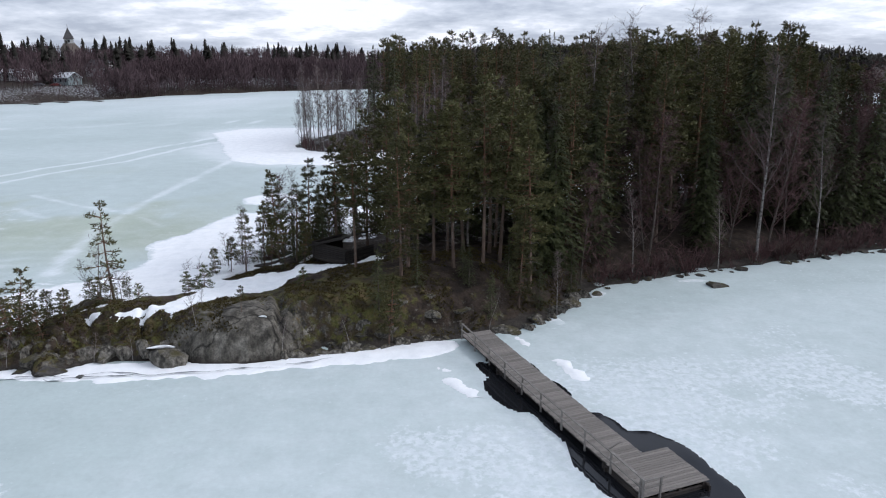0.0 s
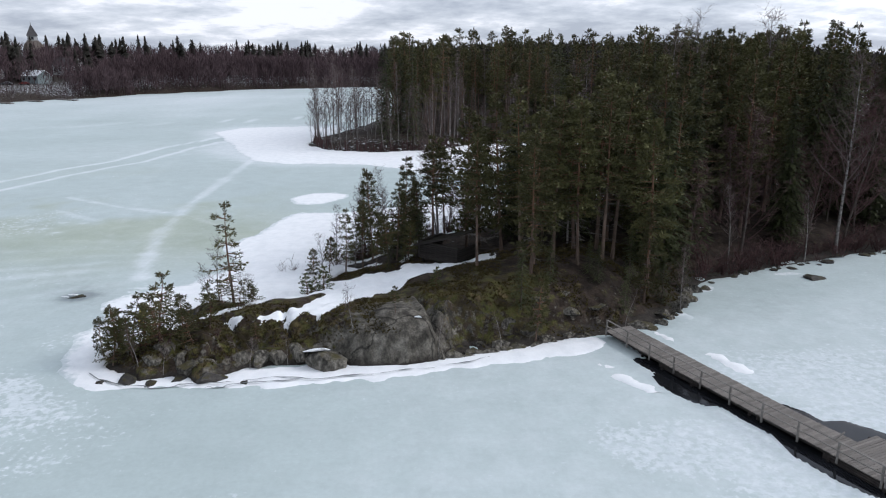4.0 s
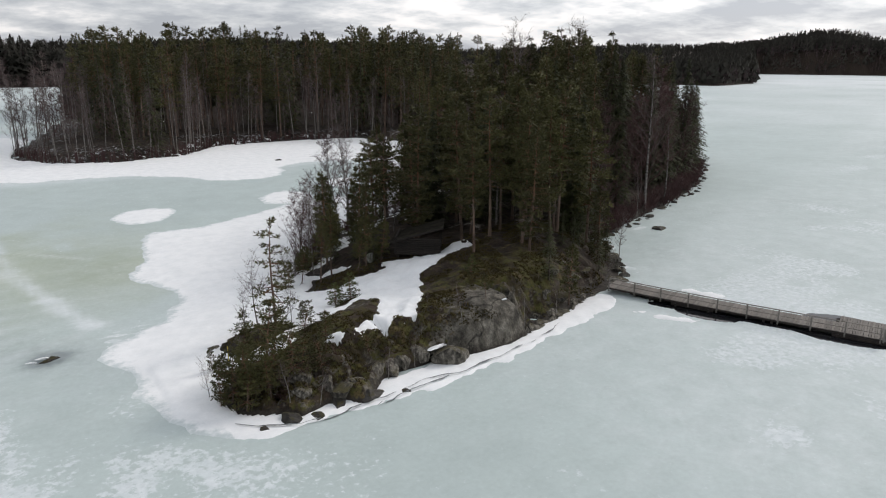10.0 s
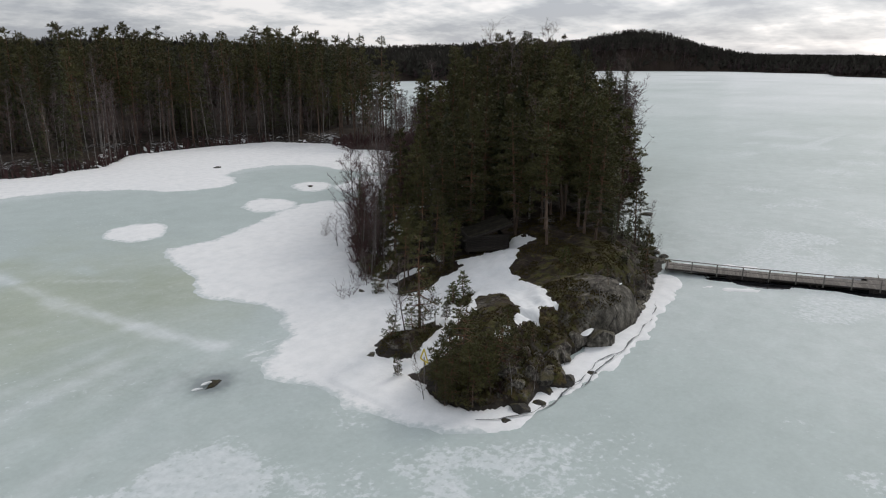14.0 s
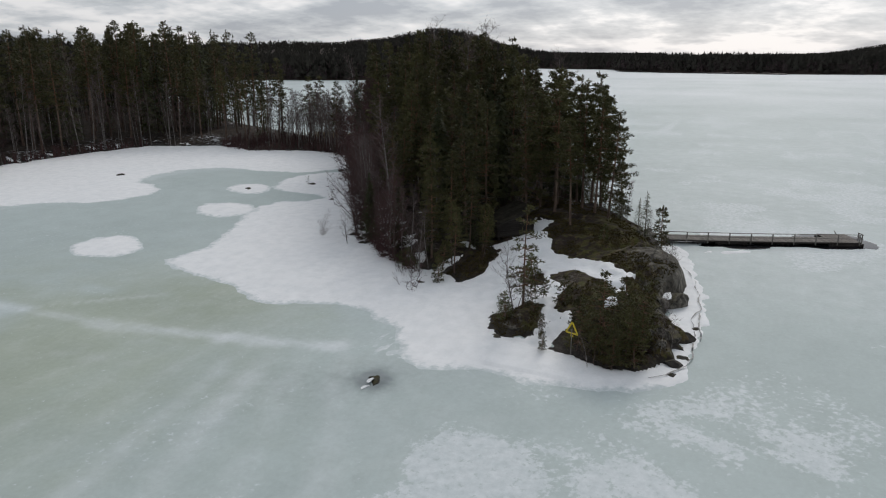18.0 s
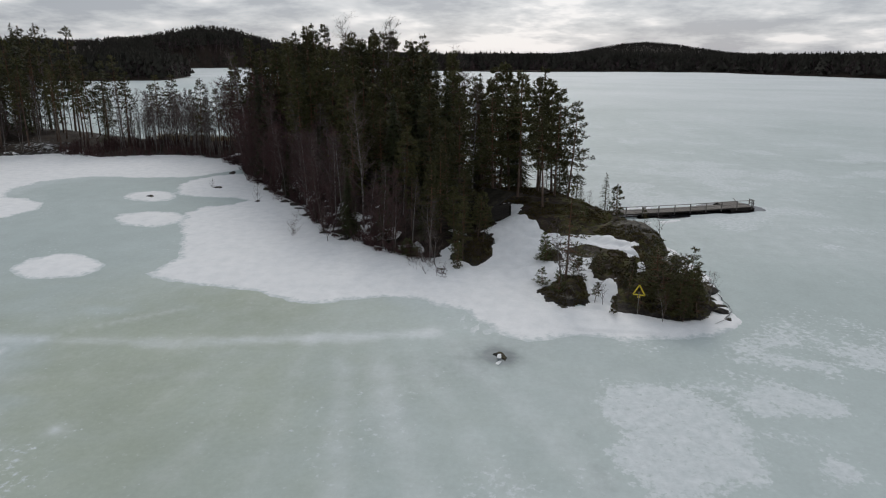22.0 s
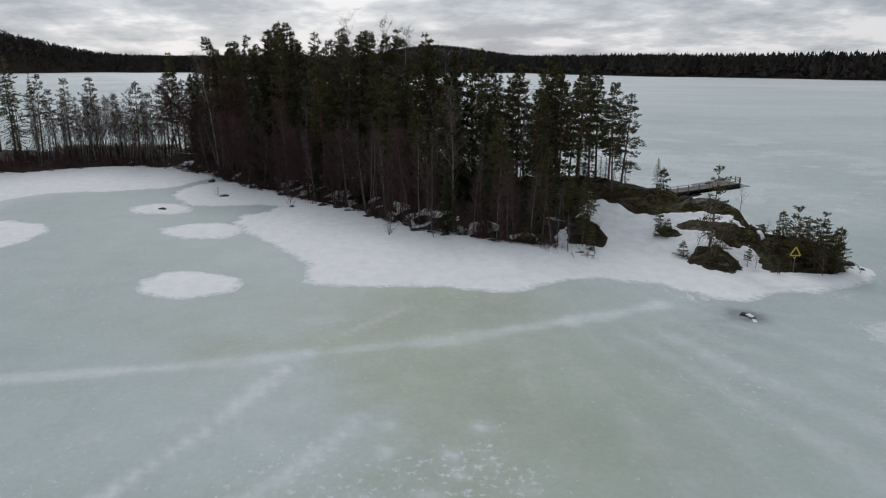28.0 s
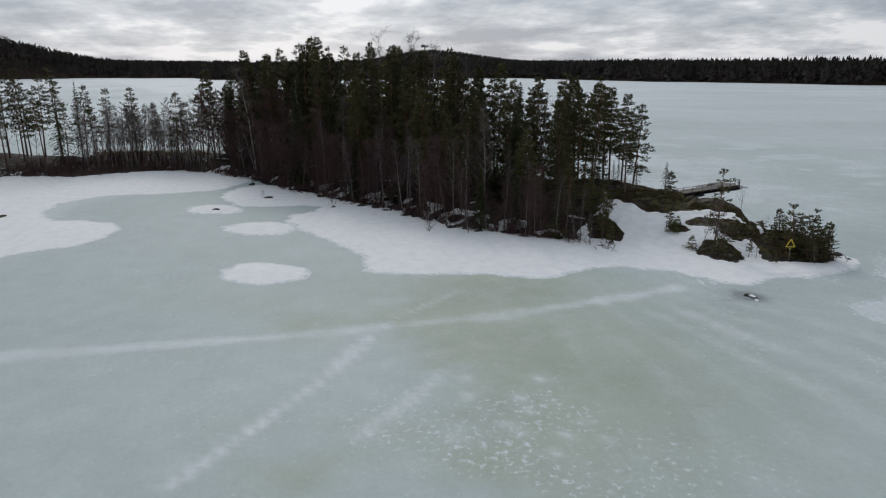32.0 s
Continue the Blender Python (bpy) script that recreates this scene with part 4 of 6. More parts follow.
def bare_shrub(seed, H, stems, twigs, twig="twig"):
    rng = random.Random(seed)
    limb, fine = Bag(), Bag()
    lines = []
    for i in range(stems):
        an = rng.uniform(0, 6.28)
        p0 = Vector((rng.uniform(-.2, .2), rng.uniform(-.2, .2), -0.15))
        p1 = p0 + Vector((math.cos(an) * 0.25 * H, math.sin(an) * 0.25 * H, H * 0.5))
        p2 = p1 + Vector((math.cos(an) * 0.2 * H + rng.uniform(-.2, .2), math.sin(an) * 0.2 * H, H * rng.uniform(0.3, 0.55)))
        limb.tube([p0, p1, p2], [0.022, 0.014, 0.004], 3, cap=False)
        lines += [(p0, p1), (p1, p2)]
    for _ in range(twigs):
        a, b = rng.choice(lines)
        p = a.lerp(b, rng.uniform(0.4, 1.0))
        d = Vector((rng.uniform(-1, 1), rng.uniform(-1, 1), rng.uniform(0, 1.2))).normalized()
        s = d.cross(Vector((rng.uniform(-1, 1), rng.uniform(-1, 1), 0.3))).normalized() * 0.013
        fine.tri(p + s, p - s, p + d * rng.uniform(0.2, 0.45) * H)
    return [("bush", joined("bush", (limb, M[twig]), (fine, M[twig])))]


def plant(name, parts, x, y, label, category, group="", turn=0.0, scale=1.0, lean=(0.0, 0.0), z=None, tall=1.0):
    root = new(name)
    root.empty_display_size = 0.3
    root.matrix_basis = pose(x, y, ground_z(x, y) - 0.05 if z is None else z, lean[0], lean[1], turn) @ Matrix.Diagonal((scale, scale, scale * tall, 1))
    for key, me in parts:
        part(key, me, root)
    return tagged(root, label, category, group)


# ---- trees: prototypes ----
PINES = [conifer_pine(11 + k, 12.0, cf, rc, 100, 9, 5, lean=0.5, dead=16, size=0.95, flat=0.15) for k, (cf, rc) in enumerate(((0.22, 2.3), (0.16, 2.6), (0.30, 2.3), (0.12, 2.2)))]
TALL_PINES = [conifer_pine(15 + k, 12.0, cf, rc, 70, 9, 5, lean=0.5, dead=18, size=0.95, flat=0.2) for k, (cf, rc) in enumerate(((0.36, 2.4), (0.42, 2.1)))]
HIGH_PINES = [conifer_pine(21 + k, 18.0, cf, rc, 130, 9, 5, lean=0.7, dead=18, size=1.05, flat=0.15) for k, (cf, rc) in enumerate(((0.24, 2.6), (0.34, 2.4), (0.18, 2.7)))]
HIGH_SPRUCES = [conifer_spruce(36 + k, 18.0, rc, 56, 9, 15, size=1.0) for k, rc in enumerate((2.5, 2.9))]
SPRUCES = [conifer_spruce(31 + k, 12.0, rc, 42, 9, 15, size=1.0) for k, rc in enumerate((2.3, 2.0, 2.6))]
BIRCHES = [bare_tree(51 + k, 12.0, rc, 26, 520) for k, rc in enumerate((2.4, 2.8, 2.1))]
ALDERS = [bare_tree(61 + k, 10.0, rc, 26, 820, bark="spruce_bark", twig="twig", from_q=0.1, lean=1.0, tw=0.018) for k, rc in enumerate((2.6, 3.2, 2.8))]
YOUNG_PINES = [conifer_pine(121 + k, 3.0, 0.05, rc, 45, 6, 4, lean=0.12, needle="young_needle", dead=0, size=0.62, flat=0.6) for k, rc in enumerate((0.95, 1.2))]
SMALL_PINES = [conifer_pine(131 + k, 5.0, cf, rc, 40, 8, 5, lean=0.5, dead=6, size=0.72, flat=0.35) for k, (cf, rc) in enumerate(((0.25, 1.3), (0.12, 1.9), (0.4, 1.4)))]
YOUNG_SPRUCES = [conifer_spruce(141, 4.0, 1.1, 18, 7, 7, from_q=0.03, size=0.7)]
SAPLINGS = [bare_tree(145 + k, 5.0, 1.3, 14, 170, lean=0.5, tw=0.008, from_q=0.25) for k in range(2)]
SLENDER_PINES = [conifer_pine(135, 6.0, 0.2, 1.5, 45, 7, 4, lean=0.3, dead=10, size=0.6, flat=0.2)]
SHRUBS = [bare_shrub(151 + k, 1.3, 9, 90) for k in range(3)]
# lighter builds for the woods across the bay
PINES_FAR = [conifer_pine(71 + k, 18.0, cf, rc, 60, 6, 4, lean=0.6, dead=8, size=1.35, flat=0.2) for k, (cf, rc) in enumerate(((0.36, 3.0), (0.5, 2.8), (0.28, 3.1)))]
SPRUCES_FAR = [conifer_spruce(81 + k, 18.0, 2.7, 34, 7, 5, size=1.7) for k in range(2)]
BIRCHES_FAR = [bare_tree(91 + k, 16.0, 2.4, 18, 330, tw=0.02, r=0.0058) for k in range(2)]
ALDERS_FAR = [bare_tree(96 + k, 12.0, 2.8, 14, 330, bark="spruce_bark", twig="twig", tw=0.026, from_q=0.08) for k in range(2)]

WOODS = [(-14, 60), (-12.5, 57.5), (-8, 58), (-3.5, 56), (-1.5, 51), (0.5, 45.5), (4.5, 43.5), (8.5, 48), (14, 53), (26, 58), (48, 67.5), (64, 78), (73, 86), (58, 97), (44, 99.5), (37, 95.5), (29.3, 90.4), (10.8, 78.9), (-8.2, 66.4)]
rng = random.Random(7)


def scatter(poly, spacing, tries, seed):
    """Random spots inside a polygon, no two nearer than the spacing."""
    r = random.Random(seed)
    p = np.array(poly)
    lo, hi = p.min(0), p.max(0)
    c = np.array([(r.uniform(lo[0], hi[0]), r.uniform(lo[1], hi[1])) for _ in range(tries)])
    c = c[inside(poly, c[:, 0], c[:, 1]) > 0]
    got, cells = [], {}
    for x, y in c:
        i, j = int(x // spacing), int(y // spacing)
        if all((x - a) ** 2 + (y - b) ** 2 >= spacing ** 2 for di in (-1, 0, 1) for dj in (-1, 0, 1) for a, b in cells.get((i + di, j + dj), ())):
            got.append((x, y))
            cells.setdefault((i, j), []).append((x, y))
    return got


def along(points, step, jitter, seed):
    r = random.Random(seed)
    for (ax, ay), (bx, by) in zip(points, points[1:]):
        ln = math.hypot(bx - ax, by - ay)
        for k in range(int(ln / step)):
            t = (k + r.random()) / (ln / step)
            yield ax + (bx - ax) * t + r.uniform(-jitter, jitter), ay + (by - ay) * t + r.uniform(-jitter, jitter), r


KEEP_CLEAR = [(-7.4, 52.0, 2.9), (-8, 49, 2.5)]
NAMED = [("spruce", 2, 14.0, 59.5, 15.0), ("pine", 0, 10.4, 60.6, 14.0), ("spruce", 0, -0.6, 62.0, 11.5), ("pine", 2, 18.4, 58.4, 15.0), ("spruce", 1, 5.6, 60.6, 12.5), ("pine", 1, 13.0, 57.2, 14.0),
         ("pine", 0, 6.0, 56.5, 13.0), ("spruce", 2, 3.0, 57.2, 12.0), ("pine", 1, 1.0, 58.8, 12.0), ("spruce", 0, -2.0, 58.6, 11.0), ("pine", 3, -4.6, 57.4, 11.0), ("spruce", 1, 9.0, 60.0, 13.0),
         ("tall", 0, 3.6, 51.2, 13.0), ("tall", 1, 4.2, 49.0, 12.6), ("tall", 0, 2.9, 47.2, 12.2), ("pine", 2, 0.8, 45.8, 11.0), ("tall", 1, -0.6, 47.2, 11.2), ("pine", 2, -2.3, 45.6, 10.2), ("pine", 1, -2.7, 44.3, 9.4), ("pine", 2, 1.6, 50.2, 12.6),
         ("tall", 1, -6.0, 46.8, 9.2), ("tall", 0, -2.6, 49.2, 11.6), ("pine", 0, -3.6, 51.6, 12.0), ("pine", 1, -6.0, 54.6, 11.5), ("tall", 1, -8.6, 55.4, 9.5), ("pine", 3, -11.0, 55.8, 8.0), ("pine", 2, 6.2, 47.0, 11.5), ("spruce", 1, 6.8, 49.4, 12.0),
         ("pine", 0, -13.6, 56.4, 7.6), ("tall", 0, -11.6, 53.8, 6.2), ("tall", 1, -14.3, 54.2, 5.6), ("tall", 0, -15.6, 53.4, 5.2), ("pine", 3, 5.2, 44.6, 7.0),
         ("spruce", 0, 8.4, 50.0, 13.0), ("spruce", 1, 11.8, 54.0, 13.5), ("pine", 3, 9.6, 52.4, 14.0),
         ("pine", 1, 35.6, 80.2, 18.6), ("pine", 0, 33.0, 80.6, 18.4), ("pine", 3, 38.0, 80.0, 18.8), ("pine", 2, 36.2, 83.2, 18.0), ("pine", 1, 30.6, 82.4, 17.6), ("pine", 2, 41.0, 83.2, 18.0),
         ("birch", 0, -7.8, 63.6, 12.5), ("birch", 1, 27.0, 57.8, 17.0), ("birch", 2, 7.8, 44.6, 4.6), ("birch", 2, 15.2, 53.4, 7.0), ("birch", 0, 22.8, 55.4, 6.2), ("birch", 2, -16.6, 56.0, 5.6), ("birch", 0, -14.6, 57.8, 6.5),
         ("birch", 1, -6.5, 66.6, 9.0), ("birch", 2, -2.0, 69.5, 8.5), ("birch", 0, 4.0, 73.2, 9.5), ("birch", 2, 13.5, 80.0, 10.0), ("birch", 1, -13.4, 60.6, 7.5), ("birch", 0, 33.0, 59.8, 12.0), ("birch", 1, 14.0, 66.0, 17.0), ("birch", 0, 20.0, 72.0, 18.0), ("birch", 2, 24.0, 68.0, 18.0)]


def wood_tree(kind, which, x, y, tall, lean=None):
    turn = rng.uniform(0, 360)
    lean = lean or (rng.uniform(-2, 2), rng.uniform(-2, 2))
    g = "trees of the wooded peninsula"
    if kind in ("pine", "tall") and tall > 14.5:
        plant("pine", HIGH_PINES[which % 3], x, y, "high Scots pine with a dark green crown", "pine tree", g, turn, tall / 18, lean)
    elif kind == "spruce" and tall > 14.5:
        plant("spruce", HIGH_SPRUCES[which % 2], x, y, "high dark green spruce with drooping branches", "spruce tree", g, turn, tall / 18, lean)
    elif kind == "pine":
        plant("pine", PINES[which % len(PINES)], x, y, "tall Scots pine with a dense dark green crown", "pine tree", g, turn, tall / 12, lean)
    elif kind == "tall":
        plant("pine", TALL_PINES[which % 2], x, y, "Scots pine with a bare orange trunk and high crown", "pine tree", g, turn, tall / 12, lean)
    elif kind == "spruce":
        plant("spruce", SPRUCES[which % 3], x, y, "dark green spruce with drooping branches in the wood", "spruce tree", g, turn, tall / 12, lean)
    elif kind == "birch":
        plant("birch", BIRCHES[which % 3], x, y, "leafless birch with a pale trunk at the wood's edge", "birch tree", g, turn, tall / 12, lean)
    else:
        plant("alder", ALDERS[which % 3], x, y, "leafless reddish-brown alder leaning over the shore", "alder tree", g, turn, tall / 10, lean)


def peninsula_woods():
    for kind, which, x, y, tall in NAMED:
        wood_tree(kind, which, x, y, tall)
    for x, y in scatter(WOODS, 2.3, 6000, 3):
        if any(math.hypot(x - a, y - b) < r for a, b, r in KEEP_CLEAR) or any(math.hypot(x - n[2], y - n[3]) < 1.7 for n in NAMED):
            continue
        tall = float(np.interp(x, (-14, -6, 0, 4, 8, 12, 20, 30, 36, 45, 60, 75), (6.5, 9.0, 10.5, 12.0, 13.6, 15.0, 16.4, 17.2, 17.8, 17.0, 15.4, 13.5))) + rng.uniform(-2.4, 0.7)
        edge = float(inside(SHORE, np.array([x]), np.array([y]))[0])
        k, which = rng.random(), rng.randrange(12)
        if x < 13 and edge > 2.5:
            if rng.random() < 0.06 + 0.16 * (x < 3):
                continue
            k = 0.05 + 0.35 * k if k < 0.45 else (0.36 + 0.06 * k if k < 0.74 else 0.72)
        if x > 11 and y < 56 + 0.42 * (x - 18) + 3.5 + 5 * (x > 30):
            k = (0.655 + 0.345 * k if x < 30 else 0.42 + 0.58 * k) if edge < 7 else 0.3 + 0.7 * k
        elif edge < 3.4 and x > -9:
            k = 0.55 + 0.45 * k
        if k < 0.34:
            wood_tree("pine", which, x, y, tall)
        elif k < 0.42:
            wood_tree("tall", which, x, y, tall)
        elif k < 0.68:
            wood_tree("spruce", which, x, y, tall * rng.uniform(0.55, 1.0))
        elif k < 0.735:
            wood_tree("birch", which, x, y, tall * rng.uniform(0.75, 1.0), (rng.uniform(-6, 6), rng.uniform(-6, 6)))
        else:
            wood_tree("alder", which, x, y, tall * rng.uniform(0.5, 0.85), (rng.uniform(-10, 10), rng.uniform(-10, 10)))


peninsula_woods()
for x, y, r in along([(-14.0, 58.6), (-11.4, 62.6), (-7.4, 66.4), (0.8, 70.8), (10.8, 78.2), (19.5, 84.2), (29.7, 89.8), (36, 94.6)], 0.75, 1.2, 37):
    k = r.random()
    plant(*(("birch", BIRCHES[r.randrange(3)]) if k < 0.3 else ("alder", ALDERS[r.randrange(3)])), x, y, "slim leafless birch leaning over the bay shore" if k < 0.3 else "leafless brown alder on the bay shore",
          "birch tree" if k < 0.3 else "alder tree", "trees of the wooded peninsula", r.uniform(0, 360), r.uniform(3.5, 9.5) / (12 if k < 0.3 else 10), (r.uniform(-3, 12), r.uniform(-9, 5)))

BAYWOOD = [(-29.5, 150), (-29.5, 141), (-24.5, 133.5), (-16.5, 130), (-5.5, 132.5), (4, 143), (18, 144), (33, 142), (41, 129), (46, 118), (58, 124), (74, 153), (98, 192), (104, 215), (40, 205), (-14, 190), (-24, 175)]


def bay_tree(x, y, tall, k):
    turn, g = rng.uniform(0, 360), "trees across the bay"
    if k < 0.5:
        plant("pine", rng.choice(PINES_FAR), x, y, "tall dark pine in the wood across the bay", "pine tree", g, turn, tall / 18)
    elif k < 0.66:
        plant("spruce", rng.choice(SPRUCES_FAR), x, y, "dark spruce in the wood across the bay", "spruce tree", g, turn, tall / 18)
    elif k < 0.87:
        plant("birch", rng.choice(BIRCHES_FAR), x, y, "slim leafless birch with pale trunk across the bay", "birch tree", g, turn, tall * rng.uniform(0.55, 0.85) / 16, (rng.uniform(-3, 3), rng.uniform(-3, 3)))
    else:
        plant("alder", rng.choice(ALDERS_FAR), x, y, "leafless brown alder on the snowy bay shore", "alder tree", g, turn, tall * rng.uniform(0.35, 0.6) / 12)


def bay_woods():
    for x, y in scatter(BAYWOOD, 3.0, 7000, 5):
        edge = float(inside(SHORE, np.array([x]), np.array([y]))[0])
        if edge > 24 and rng.random() < 0.5:
            continue
        bay_tree(x, y, rng.uniform(16.4, 21.2) * (1 + 0.05 * float(smooth(-6, 12, np.array(x)))) * (1 - 0.3 * float(smooth(28, 44, np.array(x))) * (y < 140)), 0.7 + 0.3 * rng.random() if x < -14 and rng.random() < 0.8 + 0.2 * (x < -20) else (0.42 + 0.58 * rng.random() if edge < 4 else rng.random()))
    for x, y, r in along([(-29.2, 146), (-24.5, 133.6), (-16.5, 130), (-5, 132.6), (4, 142.8), (18, 143.8), (33, 141.6), (40, 130)], 1.8, 0.9, 35):
        plant("birch", r.choice(BIRCHES_FAR), x, y, "slim leafless birch with pale trunk across the bay", "birch tree", "trees across the bay", r.uniform(0, 360), r.uniform(6, 14) / 16, (r.uniform(-4, 4), r.uniform(-4, 4)))
    # the low neck of land between the wood and the peninsula
    for x, y in scatter([(42, 100), (55, 100), (55.5, 108), (59, 121), (46, 118), (38, 118), (41.5, 110)], 2.1, 2500, 6):
        bay_tree(x, y, rng.uniform(9, 13), rng.choice((0.2, 0.7, 0.75, 0.8, 0.83, 0.9, 0.95, 0.72, 0.77)))

    for x, y, tall in ((45.9, 100.3, 11.2), (47.0, 95.6, 12.6), (49.5, 107.8, 9.4), (44.7, 118.1, 13.0), (41.4, 123.4, 12.4), (46.6, 102.2, 9.6), (50.2, 112.6, 9.0), (48.2, 97.6, 11.8), (42.6, 120.4, 10.0)):
        plant("pine", rng.choice(PINES_FAR), x, y, "dark pine standing on the low neck of land", "pine tree", "trees across the bay", rng.uniform(0, 360), tall / 18, (rng.uniform(-2, 2), rng.uniform(-2, 2)))
    for x, y, r in along([(42.5, 101), (46, 108), (44, 116)], 0.16, 3.2, 36):
        plant("birch", r.choice(BIRCHES_FAR), x, y, "slim leafless birch on the low neck of land", "birch tree", "trees across the bay", r.uniform(0, 360), r.uniform(5, 10.5) / 16, (r.uniform(-5, 5), r.uniform(-5, 5)))


bay_woods()


# ---- far woods ----
def many_trees(name, spots, kind, mat, seed, label, K=28):
    """Far woods nobody could count, as one mesh of small sprays: spires for conifers, rounded hazes with a stem for bare trees."""
    r = np.random.RandomState(seed)
    x, y, z, H = spots
    T = len(x)
    q = (np.arange(K)[None, :] + r.rand(T, K)) / K
    an = r.rand(T, K) * 6.283
    if kind == "conifer":
        wide = r.uniform(0.22, 0.42, (T, 1))
        rad = wide * H[:, None] * (1.02 - q) ** 0.55 * r.uniform(0.35, 1.1, (T, K))
        zc = z[:, None] + H[:, None] * (0.02 + 0.95 * q)
        tip = np.stack([x[:, None] + rad * np.cos(an), y[:, None] + rad * np.sin(an), zc - 0.03 * H[:, None]], -1)
        w = 0.1 * H[:, None] * (1.2 - q)
        a = np.stack([x[:, None] - np.sin(an) * w, y[:, None] + np.cos(an) * w, zc + 0.07 * H[:, None]], -1)
        b = np.stack([x[:, None] + np.sin(an) * w, y[:, None] - np.cos(an) * w, zc + 0.02 * H[:, None]], -1)
    elif kind == "pine":
        rad = r.uniform(0.28, 0.45, (T, 1)) * H[:, None] * (1.0 - q ** 3) ** 0.6 * r.uniform(0.2, 1.0, (T, K))
        zc = z[:, None] + H[:, None] * (0.1 + 0.84 * q)
        px, py, w = x[:, None] + rad * np.cos(an), y[:, None] + rad * np.sin(an), 0.17 * H[:, None] * (1.15 - 0.8 * q)
        tip = np.stack([px, py, zc + 0.11 * H[:, None]], -1)
        a = np.stack([px - np.sin(an) * w, py + np.cos(an) * w, zc - 0.06 * H[:, None]], -1)
        b = np.stack([px + np.sin(an) * w, py - np.cos(an) * w, zc - 0.09 * H[:, None]], -1)
    else:
        rad = 0.24 * H[:, None] * np.sqrt(np.clip(np.sin(np.pi * np.clip(q * 0.9 + 0.08, 0, 1)), 0, 1)) * r.uniform(0.2, 1.1, (T, K))
        zc = z[:, None] + H[:, None] * (0.26 + 0.6 * q)
        px, py = x[:, None] + rad * np.cos(an), y[:, None] + rad * np.sin(an)
        w = 0.014 * H[:, None]
        tip = np.stack([px + rad * 0.5 * np.cos(an + 0.8), py + rad * 0.5 * np.sin(an + 0.8), zc + 0.15 * H[:, None]], -1)
        a = np.stack([px - np.sin(an) * w, py + np.cos(an) * w, zc], -1)
        b = np.stack([px + np.sin(an) * w, py - np.cos(an) * w, zc - 0.02 * H[:, None]], -1)
        tip[:, 0] = np.stack([x, y, z + 0.8 * H], -1)
        a[:, 0] = np.stack([x - 0.16, y + 0.1, z - 0.5], -1)
        b[:, 0] = np.stack([x + 0.16, y - 0.1, z - 0.5], -1)
    v = np.stack([a, b, tip], 2).reshape(-1, 3)
    me = bpy.data.meshes.new(name)
    n = len(v)
    me.vertices.add(n)
    me.vertices.foreach_set("co", v.astype(np.float32).ravel())
    me.loops.add(n)
    me.loops.foreach_set("vertex_index", np.arange(n, dtype=np.int32))
    me.polygons.add(n // 3)
    me.polygons.foreach_set("loop_start", np.arange(0, n, 3, dtype=np.int32))
    me.materials.append(mat)
    me.update()
    return tagged(new(name, me), label, "far woods", kind="stuff")


def far_spots(n, box, band, seed, tall, thin=None, sunk=0.0):
    """Spots inside box whose distance inland lies in the band."""
    r = np.random.RandomState(seed)
    x, y = r.uniform(box[0], box[1], n), r.uniform(box[2], box[3], n)
    d = shore_distance(x, y)
    ok = (d > band[0]) & (d < band[1]) & ((inside(BAYWOOD, x, y) < 0) & (inside(WOODS, x, y) < 0) & ((y > 215) | (np.abs(x - 20) > 130)))
    if thin is not None:
        ok &= r.rand(n) < thin(x, y, d)
    x, y, d = x[ok], y[ok], d[ok]
    return x, y, height(x, y, d) - sunk, r.uniform(*tall, len(x))


def town(x, y, d):
    """Thinner wood before the houses of the town shore."""
    return np.where((x < -150) & (x > -235) & (y < 372), 0.14, 1.0)


many_trees("bare_wood", far_spots(22000, (-330, -10, 230, 620), (-1, 34), 1, (9.5, 13.5), town), "bare", M["far_bare"], 1, "reddish-brown leafless trees along the town shore", 52)
many_trees("bare_thicket", far_spots(24000, (-330, 20, 230, 620), (-3, 10), 11, (3.0, 8), town), "bare", M["far_bare"], 11, "reddish leafless bushes on the bank of the town shore", 22)
many_trees("bare_wood", far_spots(7000, (-420, 60, 250, 760), (40, 200), 2, (10, 16)), "bare", M["far_bare"], 2, "leafless trees behind the town shore", 44)
many_trees("conifer_wood", far_spots(520, (-420, 60, 250, 760), (25, 160), 3, (14, 21)), "conifer", M["far_conifer"], 3, "scattered dark spruces above the leafless shore trees", 110)
many_trees("conifer_wood", far_spots(12000, (-20, 240, 215, 470), (1, 400), 4, (15, 20)), "conifer", M["far_conifer"], 4, "dark coniferous wood on the mainland", 20)
many_trees("bare_wood", far_spots(2600, (-20, 240, 215, 470), (1, 400), 5, (13, 18)), "bare", M["far_bare"], 5, "leafless trees among the mainland conifers")
many_trees("conifer_wood", far_spots(46000, (320, 1000, -420, 640), (1, 45), 6, (11, 16)), "pine", M["far_conifer"], 6, "dark coniferous wood along the far eastern shore", 14)
many_trees("bare_wood", far_spots(80000, (320, 1000, -420, 640), (-1, 18), 7, (6, 12)), "bare", M["far_bare"], 7, "leafless shore trees in front of the far eastern wood", 22)
many_trees("conifer_wood", far_spots(52000, (320, 2500, -900, 1000), (45, 2500), 8, (11, 15), lambda x, y, d: np.where(np.hypot(x, y) < 1300, 1.0, 0.7), 4.5), "pine", M["far_conifer"], 8, "dark forested hills beyond the lake", 9)

# ---- the pier ----
PIER = Matrix.Translation((1.2, 39.9, 0)) @ Matrix.Rotation(math.atan2(-0.927, 0.374), 4, "Z")   # local x runs out from the shore, y to its left


def deck_z(u):
    return 0.50 - 0.10 * math.sin(min(u, 15.0) / 15.0 * math.pi) * 0.6 - 0.006 * u


